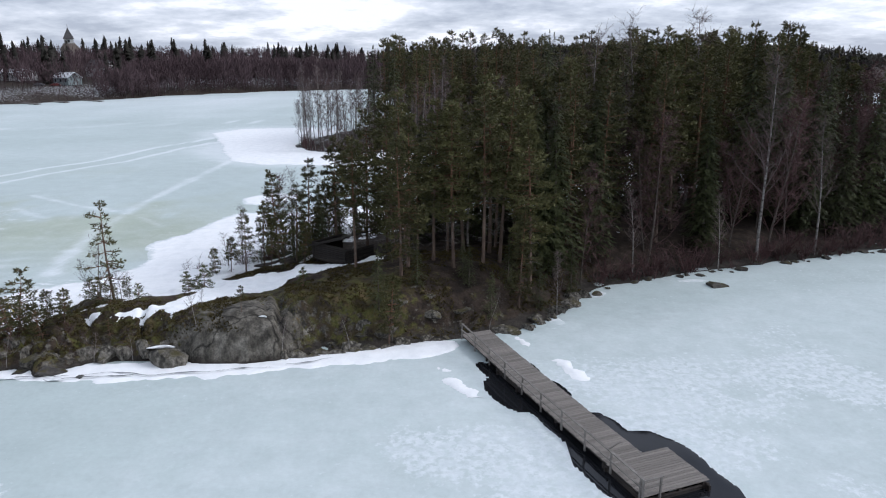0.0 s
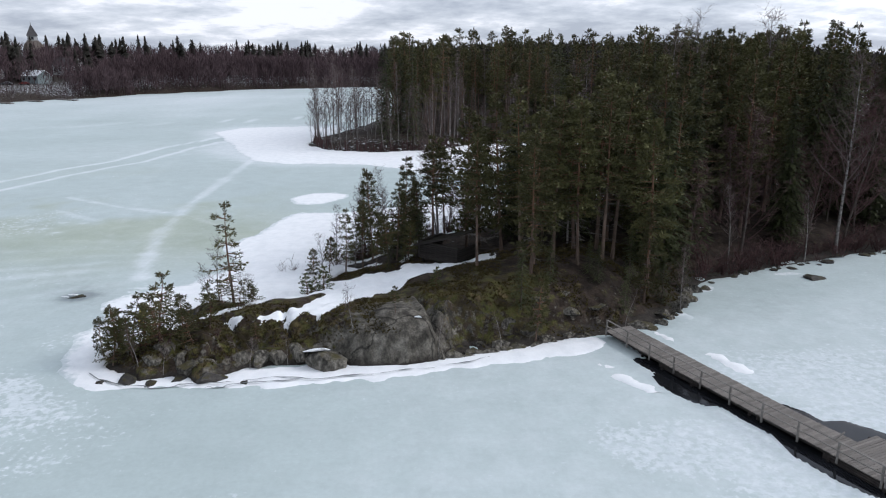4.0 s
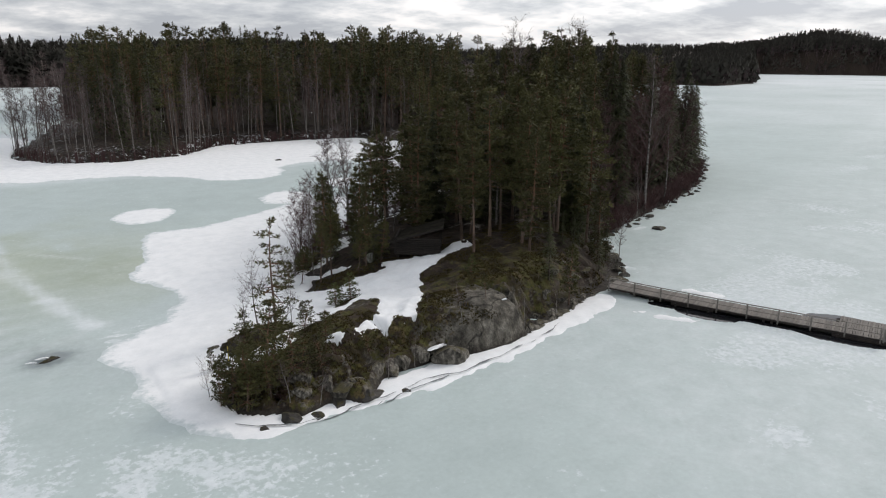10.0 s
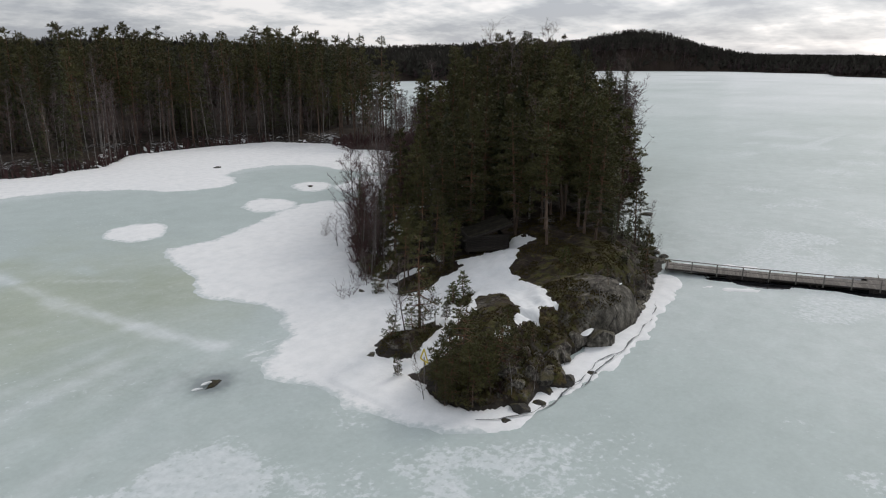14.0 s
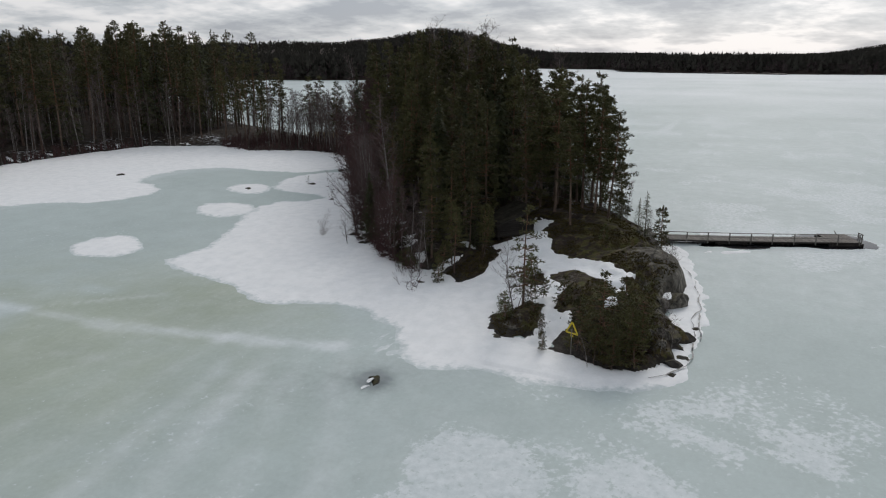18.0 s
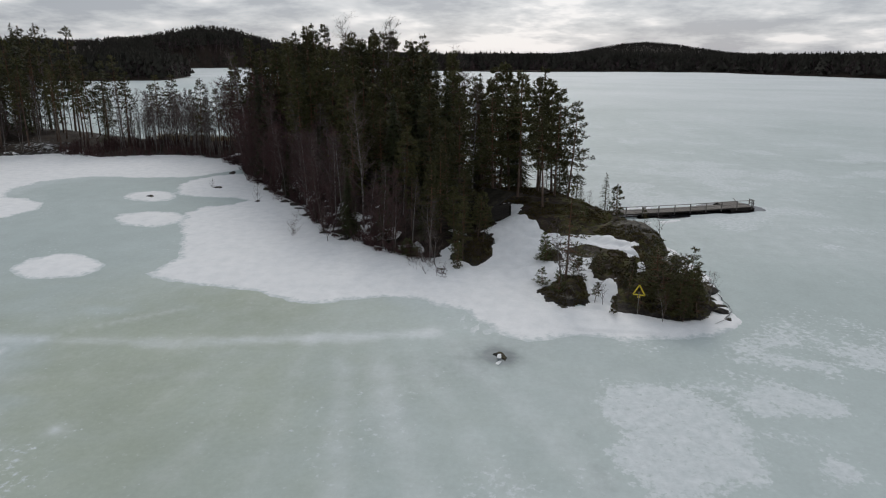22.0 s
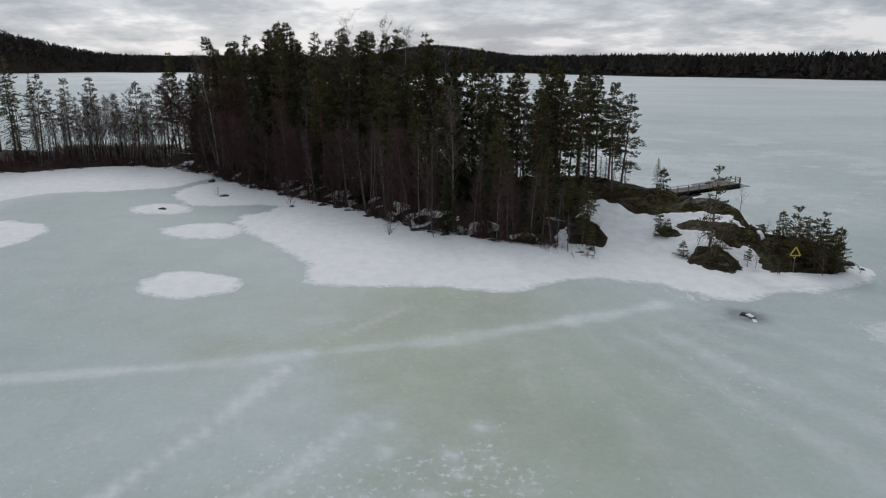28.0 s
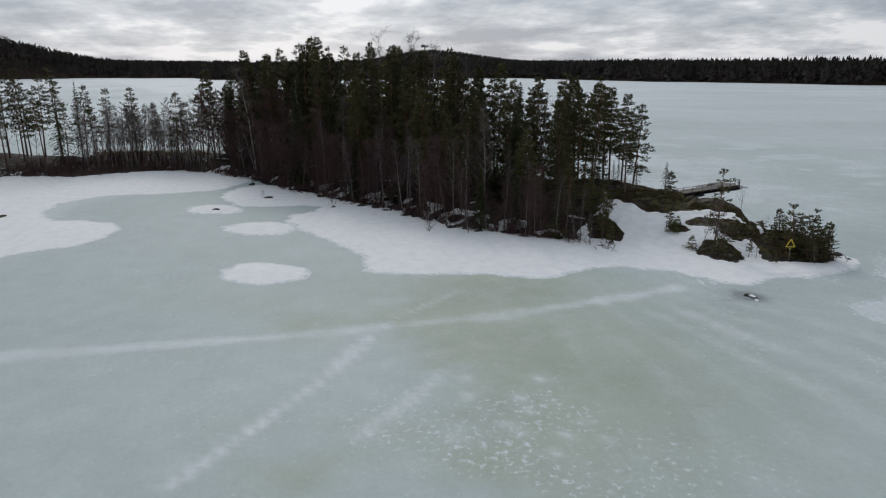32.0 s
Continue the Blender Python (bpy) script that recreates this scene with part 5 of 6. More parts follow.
def wobbly_board(length, width, thick, seed):
    """A plank with slightly rounded edges and a faint warp; its length runs along y."""
    r = random.Random(seed)
    b = Bag()
    n = 3
    for k in range(n + 1):
        y = -length / 2 + length * k / n
        w, z = width / 2 * r.uniform(0.96, 1.0), r.uniform(-0.004, 0.004)
        c = 0.008
        b.v += [(-w, y, z - thick), (w, y, z - thick), (w, y, z - c), (w - c, y, z), (-w + c, y, z), (-w, y, z - c)]
    for k in range(n):
        for s in range(6):
            b.f.append((k * 6 + s, k * 6 + (s + 1) % 6, (k + 1) * 6 + (s + 1) % 6, (k + 1) * 6 + s))
    b.f += [(5, 4, 3, 2, 1, 0), tuple(n * 6 + s for s in range(6))]
    return b


def log_mesh(length, r, seed, sides=8):
    q = random.Random(seed)
    b = Bag()
    b.tube([(-length / 2, 0, 0), (-length * 0.2, q.uniform(-.02, .02), 0), (length * 0.2, 0, q.uniform(-.02, .02)), (length / 2, 0, 0)], [r, r * q.uniform(0.93, 1.05), r * 0.97, r * 0.9], sides)
    return b


def build_pier():
    root = new("pier")
    root.matrix_basis = PIER
    tagged(root, "weathered grey plank pier with a one-sided rail", "pier")
    planks = [wobbly_board(1.9, 0.138, 0.04, 200 + k).mesh("plank", M["deck"]) for k in range(5)]
    longs = [wobbly_board(3.2, 0.138, 0.04, 220 + k).mesh("plank", M["deck"]) for k in range(4)]
    r = random.Random(17)
    u = 0.07
    while u < 17.7:
        wide = u > 15.0
        me = r.choice(longs if wide else planks)
        part("plank", me, root, at=pose(u, 1.6 if wide else 0.95, deck_z(u), 0, r.uniform(-0.5, 0.5), r.uniform(-0.5, 0.5) + (180 if r.random() < 0.5 else 0)) @ Matrix.Translation((0, r.uniform(-0.025, 0.025), 0)))
        u += 0.146
    for v in (0.15, 0.95, 1.75, 2.95):
        b = Bag()
        us = [0.0, 3.0, 6.0, 9.0, 12.0, 15.0, 17.65] if v < 2 else [15.0, 17.65]
        b.tube([(a, v, deck_z(a) - 0.13) for a in us], [0.085] * len(us), 4)
        part("stringer", b.mesh("stringer", M["wetlog"]), root)
    # rail on one side
    posts = [0.15 + 1.92 * k for k in range(10)]
    postmesh = Bag()
    postmesh.box((-0.045, -0.03, -0.28), (0.045, 0.03, 0.70))
    pm = postmesh.mesh("post", M["timber"])
    for u in posts:
        part("post", pm, root, at=pose(u, -0.03, deck_z(u), r.uniform(-2, 2), r.uniform(-2, 2), 0))
    ends = posts + [17.66]
    part("post", pm, root, at=pose(17.6, -0.03, deck_z(17.6)))
    part("post", pm, root, at=pose(17.66, 0.75, deck_z(17.6)))
    for a, c in zip(ends, ends[1:]):
        for h, w in ((0.70, 0.055), (0.36, 0.04)):
            b = Bag()
            za, zc = deck_z(a) + h, deck_z(c) + h
            ln = math.hypot(c - a, zc - za)
            b.box((-ln / 2, -w, -0.022), (ln / 2, w, 0.022))
            tilt = math.degrees(math.atan2(-(zc - za), c - a))
            part("rail", b.mesh("rail", M["timber"]), root, at=pose((a + c) / 2, -0.075 if h < 0.5 else -0.03, (za + zc) / 2 + (0.025 if h > 0.5 else 0), 0, tilt, 0))
    for h in (0.725, 0.38):
        b = Bag()
        b.box((-0.05, -0.05, -0.022), (0.05, 0.85, 0.022))
        part("rail", b.mesh("rail", M["timber"]), root, at=pose(17.66, 0, deck_z(17.6) + h))
    b = Bag()
    b.box((-0.02, -0.05, -0.03), (0.02, 0.55, 0.03))
    part("rail", b.mesh("rail", M["timber"]), root, at=pose(15.3, 0, deck_z(15.3) + 0.76, 20))
    # log cribs that carry the deck
    for u0, u1, n in ((15.0, 17.7, 4), (4.9, 7.4, 2)):
        for k in range(n):
            lm = log_mesh(u1 - u0 + 0.35, 0.07, 300 + k).mesh("crib_log", M["wetlog"])
            lc = log_mesh(2.1 if n == 2 else 3.3, 0.07, 310 + k).mesh("crib_log", M["wetlog"])
            z = deck_z(u0) - 0.2 - 0.115 * k
            for v in (0.08, 1.85 if n == 2 else 3.05):
                part("crib_log", lm, root, at=pose((u0 + u1) / 2, v, z))
            for u in (u0 + 0.15, u1 - 0.12):
                part("crib_log", lc, root, at=pose(u, 0.97 if n == 2 else 1.58, z - 0.055, 0, 0, 90))
    for u in (3.2, 10.8, 11.3):
        for v in (0.2, 1.7):
            b = Bag()
            b.tube([(0, 0, -0.9), (0, 0, 0.1)], [0.085, 0.075], 8)
            part("support_post", b.mesh("support_post", M["wetlog"]), root, at=pose(u, v, deck_z(u) - 0.15))


build_pier()


def water_field(X, Y):
    inv = PIER.inverted()
    u = inv[0][0] * X + inv[0][1] * Y + inv[0][3]
    v = inv[1][0] * X + inv[1][1] * Y + inv[1][3]
    f = np.full(X.shape, -9.0)
    for cu, cv, ru, rv in ((7.2, -0.55, 2.1, 0.85), (5.0, -0.2, 1.6, 0.45), (11.0, 0.1, 5.0, 0.35), (10, 0.9, 8.4, 0.92), (15.2, -0.35, 2.4, 0.6), (5.2, 2.0, 1.0, 0.25), (7.6, 2.1, 0.9, 0.28), (9.6, 2.0, 0.8, 0.25),
                           (12.6, 2.3, 2.0, 0.55), (15.6, 3.3, 2.7, 1.1), (17.6, 3.2, 1.5, 1.1), (18.4, 1.2, 0.9, 1.7)):
        f = np.maximum(f, (1 - np.sqrt(((u - cu) / ru) ** 2 + ((v - cv) / rv) ** 2)) * min(ru, rv))
    return f + (fbm(X, Y, 1.6, 151, 4) - 0.5) * 0.42


wx, wy = axis((0, 17, 0.16)), axis((18, 41, 0.16))
tagged(sheet("open_water", wx, wy, lambda X, Y: (np.where(water_field(X, Y) > 0, 0.012, 0.012 + water_field(X, Y) * 0.12), {}), M["water"],
             keep=lambda X, Y, Z: water_field(X, Y) > 0), "black open water melted round the pier", "water", kind="structure")

# ---- rocks ----
def rock_mesh(seed, mat, squash=0.7):
    r = random.Random(seed)
    bm = bmesh.new()
    bmesh.ops.create_icosphere(bm, subdivisions=3, radius=1.0)
    off = Vector((r.uniform(-50, 50), r.uniform(-50, 50), r.uniform(-50, 50)))
    cuts = [(Vector((r.uniform(-1, 1), r.uniform(-1, 1), r.uniform(-0.5, 1))).normalized(), r.uniform(0.35, 0.75)) for _ in range(13)]
    for v in bm.verts:
        p = v.co.copy()
        for nrm, lim in cuts:
            over = p.dot(nrm) - lim
            if over > 0:
                p -= nrm * over * 0.97
        p *= 1.12 + 0.10 * noise.noise(p * 1.6 + off) - 0.22 * max(0.0, 0.25 - abs(noise.noise(p * 2.3 + off * 2))) * 4 * 0.5 + 0.07 * noise.noise(p * 5 + off) + 0.04 * noise.noise(p * 11 + off)
        p.z *= squash
        v.co = p
    me = bpy.data.meshes.new("rock")
    bm.to_mesh(me)
    bm.free()
    me.materials.append(mat)
    return me


ROCKS = [rock_mesh(400 + k, M["rock"]) for k in range(5)]
SNOW_LUMP = rock_mesh(440, M["snow"], 0.8)
DARK_ROCKS = [rock_mesh(420 + k, M["dark_rock"], 0.55) for k in range(4)]


def rock(name, me, x, y, size, label, tall=1.0, turn=0.0, long=1.0, z=None, group=""):
    ob = new(name, me)
    base = max(ground_z(x, y), 0.0) if z is None else z
    ob.matrix_basis = pose(x, y, base + 0.12 * size * tall, 0, 0, turn) @ Matrix.Diagonal((size * long, size, size * tall, 1))
    return tagged(ob, label, "rock", group)


rock("boulder", ROCKS[0], -15.15, 36.6, 1.08, "rounded grey boulder with mossy top on the snowy shore", 1.0, 10, 1.35, z=0.2)
for x, y, z, a, b2, c in ((-15.9, 37.05, 0.85, 0.85, 0.5, 0.2), (-10.3, 38.0, 2.15, 0.26, 0.18, 0.12)):
    sl = new("snow_remnant", SNOW_LUMP)
    sl.matrix_basis = pose(x, y, max(z, ground_z(x, y)), -14, 0, 25) @ Matrix.Diagonal((a, b2, c, 1))
    tagged(sl, "last white snow remnant on grey rock", "snow", "snow remnants on rock")
for x, y, s, tl, k in ((-19.6, 34.75, 0.42, 0.7, 0), (-27.1, 35.15, 0.42, 0.8, 1), (-25.6, 35.2, 0.75, 0.9, 2), (-24.4, 35.0, 0.45, 0.7, 3), (-21.6, 35.3, 1.1, 0.8, 0), (-23.0, 35.6, 0.8, 0.8, 1)):
    rock("shore_rock", DARK_ROCKS[k], x, y, s, "dark wet rock at the snowy foot of the island", tl, rng.uniform(0, 360), 1.2, z=0.0, group="rocks at the island's foot")
for x, y, s, tl, lg in ((12.3, 87.4, 0.85, 0.55, 1.3), (6.4, 93.0, 0.6, 0.5, 1.3), (6.4, 116.7, 0.85, 0.6, 1.2), (5.1, 79.1, 0.4, 0.6, 1.2), (23.8, 90.2, 0.6, 0.8, 1.0), (20.9, 51.0, 0.85, 0.5, 1.4), (-21.2, 85.8, 0.12, 0.6, 1.5), (-4.8, 87.2, 0.16, 0.5, 1.8)):
    rock("ice_rock", rng.choice(DARK_ROCKS), x, y, s, "dark rock poking out of the snow-covered ice", tl, rng.uniform(0, 180), lg, z=0.08, group="rocks in the ice")
for x, y, s, lg in ((-26.3, 45.6, 0.42, 1.3), (-18.8, 54.8, 0.4, 1.7), (-19.2, 55.8, 0.22, 1.2)):
    rock("snow_rock", ROCKS[2], x, y, s, "grey stone lying in the snow off the wood", 0.6, rng.uniform(0, 180), lg, z=0.1, group="stones in the snow")
hole = new("capped_ice_rock")
hole.matrix_basis = pose(-34.4, 49.5, 0, 0, 0, 25)
tagged(hole, "dark rock with snow lumps in a melted ring of ice", "rock")
for name, me, x, y, z, sx, sy, sz in (("stone", DARK_ROCKS[1], 0.05, -0.1, 0.02, 0.9, 0.5, 0.24), ("snow_lump", None, -0.25, 0.1, 0.16, 0.42, 0.2, 0.12), ("snow_lump", None, -0.75, 0.3, 0.01, 0.4, 0.2, 0.08)):
    part(name, me or SNOW_LUMP, hole, at=pose(x, y, z, 0, 0, 40 * x) @ Matrix.Diagonal((sx, sy, sz, 1)))
# slabs and blocks of the island's steep southern face
for x, y, s, tl, lg in ((-20.2, 36.9, 0.75, 0.8, 1.2), (-18.3, 37.3, 0.8, 1.3, 1.1), (-17.1, 37.4, 0.7, 1.3, 1.0), (-23.2, 36.4, 0.7, 0.8, 1.1), (-24.6, 36.3, 0.6, 0.8, 1.2), (-21.6, 36.0, 0.7, 0.9, 1.3), (-8.2, 37.6, 1.05, 1.2, 0.9), (-6.9, 38.1, 1.0, 1.0, 1.2), (-5.6, 38.6, 0.95, 0.9, 1.1), (-4.2, 39.0, 1.0, 0.85, 1.3),
                       (-2.6, 39.6, 0.75, 0.9, 1.2), (-1.0, 40.2, 0.7, 0.8, 1.2), (-3.2, 40.4, 0.8, 0.8, 1.3), (-0.6, 41.6, 0.7, 0.7, 1.4), (0.3, 40.6, 0.5, 0.8, 1.0), (-4.8, 40.2, 0.6, 0.8, 1.0), (-24.2, 37.2, 0.7, 0.8, 1.1), (1.6, 42.6, 0.7, 0.6, 1.3), (-1.8, 43.2, 0.6, 0.6, 1.4), (-9.0, 37.2, 0.6, 1.3, 0.9), (-7.4, 37.6, 0.7, 1.1, 1.1), (-6.2, 38.0, 0.65, 1.0, 1.2), (-4.9, 38.4, 0.75, 0.9, 1.3), (-3.4, 38.9, 0.6, 0.9, 1.2), (-2.0, 39.4, 0.7, 0.8, 1.2), (-0.3, 39.9, 0.6, 0.8, 1.3), (-6.4, 39.4, 0.6, 0.8, 1.3),
                       (-5.0, 39.8, 0.55, 0.7, 1.2), (-2.6, 41.8, 0.6, 0.6, 1.3), (-0.9, 42.6, 0.55, 0.6, 1.2), (-16.2, 37.4, 0.7, 1.2, 1.0), (-19.2, 37.0, 0.8, 1.0, 1.2), (-22.4, 36.0, 0.8, 0.9, 1.1), (-25.6, 36.4, 0.7, 0.8, 1.2), (-23.6, 36.9, 0.9, 0.8, 1.2), (-20.8, 37.3, 0.7, 0.8, 1.3)):
    rock("rock_block", rng.choice(ROCKS), x, y, s, "grey granite block in the steep island shore", tl, rng.uniform(-40, 40), lg, z=ground_z(x, y) - 0.4 * s, group="granite blocks of the shore")


for x, y, r in along([(3.6, 41.4), (6.2, 42.8), (8.8, 46.0), (11.0, 49.2)], 0.55, 0.5, 21):
    rock("shore_rock", r.choice(ROCKS), x, y, r.uniform(0.25, 0.75), "grey boulder on the stony shore beside the pier", r.uniform(0.7, 1), r.uniform(0, 360), r.uniform(1, 1.4), z=max(0, ground_z(x, y)) - 0.05, group="boulders beside the pier")
for x, y, r in along([(12, 50.6), (18, 53.2), (26, 56.3), (36, 59.8), (48, 65.4), (64, 76)], 1.1, 0.7, 22):
    rock("shore_rock", r.choice(DARK_ROCKS), x, y, r.uniform(0.2, 0.6), "dark stone along the wooded southern shore", r.uniform(0.5, 0.9), r.uniform(0, 360), r.uniform(1, 1.6), z=0.02, group="stones of the southern shore")
for x, y, r in along([(-15.8, 57.0), (-12.3, 62), (-8, 66.8), (0.5, 71.6), (10.8, 79.3), (19.5, 85), (29.7, 90.8)], 1.0, 0.8, 23):
    rock("shore_rock", r.choice(DARK_ROCKS), x, y, r.uniform(0.25, 0.7), "dark stone in the snow along the wooded bay shore", r.uniform(0.5, 0.9), r.uniform(0, 360), r.uniform(1, 1.6), z=0.1, group="stones of the bay shore")

# ---- small trees and bushes of the island ----
ISL = "small trees of the rocky island"
for kind, k, x, y, h, wide in ((SLENDER_PINES, 0, -22.4, 45.3, 5.8, 0.95), (SMALL_PINES, 1, -25.3, 39.3, 3.8, 1.2), (SMALL_PINES, 0, -24.6, 41.2, 2.5, 1.0), (SMALL_PINES, 0, -28.1, 38.2, 2.7, 0.9), (SMALL_PINES, 2, -27.6, 39.3, 2.5, 0.9), (SMALL_PINES, 1, -27.2, 37.1, 2.3, 1.1),
                               (SMALL_PINES, 1, -24.6, 37.4, 3.0, 1.1), (SMALL_PINES, 0, -26.0, 36.9, 2.4, 1.0), (SMALL_PINES, 1, -22.9, 37.6, 2.2, 1.2), (SMALL_PINES, 1, -22.9, 44.4, 1.8, 1.2), (SMALL_PINES, 1, -21.6, 42.9, 1.9, 1.2), (SMALL_PINES, 0, -21.0, 44.4, 1.5, 1.1), (SMALL_PINES, 1, -19.6, 38.6, 1.4, 1.2),
                               (SMALL_PINES, 2, -12.2, 52.4, 4.2, 0.9), (SMALL_PINES, 2, -13.2, 51.9, 3.2, 0.9), (SMALL_PINES, 0, -10.8, 52.6, 3.6, 0.9), (SMALL_PINES, 2, -17.0, 53.9, 3.4, 0.9), (SMALL_PINES, 0, -18.2, 53.6, 2.8, 0.9), (SMALL_PINES, 0, -3.2, 39.4, 4.4, 0.9), (SMALL_PINES, 2, -11.6, 38.2, 1.6, 0.9), (SMALL_PINES, 0, -27.2, 42.4, 1.6, 0.9), (SMALL_PINES, 2, -24.9, 43.4, 1.6, 1.0), (SMALL_PINES, 1, -26.8, 39.0, 3.0, 1.2), (SMALL_PINES, 1, -25.8, 38.0, 3.2, 1.2), (SMALL_PINES, 1, -23.8, 38.6, 2.6, 1.2), (SMALL_PINES, 0, -22.2, 38.6, 2.2, 1.2),
                               (SMALL_PINES, 1, -26.2, 40.6, 2.6, 1.1), (SMALL_PINES, 1, -27.5, 38.2, 2.6, 1.1), (SMALL_PINES, 0, -26.9, 37.7, 3.0, 1.0)):
    me = kind[k]
    plant("small_pine", me, x, y, "small crooked pine rooted in the rock", "pine tree", ISL, rng.uniform(0, 360), h / 5 * wide, (rng.uniform(-3, 3), rng.uniform(-3, 3)), tall=1 / wide)
for x, y, h, k in ((-17.7, 46.6, 1.5, 0), (-16.6, 46.6, 1.7, 0), (-17.2, 47.0, 1.2, 1), (-9.0, 43.2, 1.2, 0), (-21.4, 46.9, 1.3, 1), (-24.2, 45.9, 1.4, 1)):
    plant("young_pine", YOUNG_PINES[k], x, y, "bushy bright green young pine in the snow", "pine tree", ISL, rng.uniform(0, 360), h / 3 * 1.35, tall=0.8)
for x, y, h in ((-3.9, 40.8, 3.9), (-1.6, 43.4, 3.0), (3.2, 42.6, 3.0), (1.4, 45.0, 2.6), (4.6, 46.2, 3.4), (6.6, 45.0, 3.4), (1.8, 44.2, 2.8), (-12.6, 57.2, 3.2), (-9.8, 57.6, 3.6), (-10.9, 53.6, 3.6), (-9.6, 54.6, 4.2), (-11.9, 54.6, 3.0), (-12.2, 51.6, 1.6), (9.4, 48.6, 4.0)):
    plant("young_spruce", YOUNG_SPRUCES[0], x, y, "young dark green spruce under the taller trees", "spruce tree", ISL, rng.uniform(0, 360), h / 4)
for x, y, h, k in ((-23.4, 45.6, 4.6, 0), (-24.2, 45.9, 3.2, 1), (-21.6, 44.7, 2.6, 0), (-14.0, 37.4, 2.6, 0), (-9.2, 37.3, 2.2, 1), (-5.4, 38.3, 2.4, 0), (-19.6, 36.4, 2.0, 1), (-28.3, 39.4, 2.4, 0), (-25.2, 42.9, 2.2, 1), (-15.0, 56.0, 5.0, 0), (-17.6, 55.4, 3.6, 1), (-21.6, 45.9, 2.6, 1),
                   (-14.6, 40.2, 1.3, 0), (5.1, 79.3, 3.0, 1), (-3.0, 39.7, 2.0, 0), (12.4, 87.9, 2.2, 1), (-24.0, 35.6, 2.0, 0), (-25.4, 36.0, 2.4, 1), (-17.6, 36.9, 2.0, 0), (3.0, 41.6, 2.6, 1), (-11.6, 66.0, 4.0, 0), (-4.6, 69.6, 4.0, 1), (-10.1, 70.0, 3.4, 0), (-9.8, 69.7, 2.4, 1), (-18.4, 55.7, 1.7, 0), (-18.2, 55.5, 1.2, 1), (-16.6, 56.6, 2.6, 1), (-19.3, 55.7, 0.9, 0)):
    plant("birch_sapling", SAPLINGS[k], x, y, "thin leafless birch sapling on the shore", "birch tree", ISL, rng.uniform(0, 360), h / 5, (rng.uniform(-8, 8), rng.uniform(-8, 8)))
for x, y, r in along([(-19.5, 55.3), (-16, 57.5), (-12.3, 62), (-8, 66.6), (0.5, 71.4), (10.8, 79), (19.5, 84.8), (29.7, 90.5), (38, 98), (40.5, 108), (36.6, 118), (38.6, 127)], 0.42, 1.1, 31):
    plant("bare_bush", r.choice(SHRUBS), x, y, "leafless brown bush at the snowy shore", "bush", "bushes of the bay shore", r.uniform(0, 360), r.uniform(0.5, 1.5))
for x, y, r in along([(12.5, 51.6), (18, 54.2), (26, 57.4), (36, 60.9), (48, 66.8), (60, 74.4)], 0.62, 0.9, 32):
    plant("bare_bush", r.choice(SHRUBS), x, y, "leafless reddish bush along the wooded southern shore", "bush", "bushes of the southern shore", r.uniform(0, 360), r.uniform(0.9, 2.0))
bush_spots = np.array([(x, y, ground_z(x, y), r.uniform(0.8, 2.4)) for line, step, jit in (([(-29, 146), (-24.5, 133), (-16.5, 129.3), (-5, 131.8), (4, 142), (18, 143), (33, 141)], 0.32, 0.9), ([(43, 100), (45, 108), (43, 117), (40, 127)], 0.1, 3.0))
                       for x, y, r in along(line, step, jit, 33)]).T
many_trees("bare_thicket", bush_spots, "bare", M["twig"], 33, "leafless brown bushes on the far bay shore", 34)
for x, y, r in along([(-27.8, 37.6), (-24, 36.2), (-19, 37.4)], 1.3, 0.8, 34):
    plant("bare_bush", r.choice(SHRUBS), x, y + 0.8, "leafless twiggy bush on the mossy island tip", "bush", "bushes of the island tip", r.uniform(0, 360), r.uniform(0.5, 1.0))


for x, y, h in ((-14.9, 58.0, 1.5), (-13.9, 58.5, 1.2), (-15.6, 57.2, 1.1), (-9.6, 63.6, 1.1)):
    plant("juniper", YOUNG_PINES[1], x, y, "low dark juniper bush at the snowy edge of the wood", "bush", "junipers of the bay shore", rng.uniform(0, 360), h / 3 * 2.0, tall=0.5)


def heather(n, seed):
    """Low heather and dead grass tufts over the mossy ground, as one uncountable cover."""
    r = np.random.RandomState(seed)
    x, y = r.uniform(-28.5, 12, n), r.uniform(35, 54, n)
    d = shore_distance(x, y)
    ok = (d > 0.6) & (snow_field(x, y, d) < -0.1) & (fbm(x, y, 1.8, 171, 3) > 0.42 + 0.16 * bump_at(x, y, -3, 44, 8, 4, 15)) & (bump_at(x, y, -9.5, 38.8, 4.0, 2.0, 10) < 0.5)
    x, y, d = x[ok], y[ok], d[ok]
    z = height(x, y, d)
    b = Bag()
    q = random.Random(seed)
    for px, py, pz in zip(x, y, z):
        for _ in range(5):
            a = q.uniform(0, 6.28)
            w, h = q.uniform(0.02, 0.045), q.uniform(0.03, 0.13)
            b.tri((px - math.cos(a) * w, py - math.sin(a) * w, pz - 0.03), (px + math.cos(a) * w, py + math.sin(a) * w, pz - 0.03), (px + q.uniform(-.12, .12), py + q.uniform(-.12, .12), pz + h))
    return b


M["heather"] = material("brown_green_heather", ((0.3, (0.036, 0.028, 0.012)), (0.5, (0.066, 0.053, 0.02)), (0.7, (0.115, 0.092, 0.04))), scale=0.7, fine=0.4, spec=0.1)
tagged(new("heather", heather(52000, 5).mesh("heather", M["heather"])), "low brown and olive heather on the mossy rock", "heather", kind="stuff")


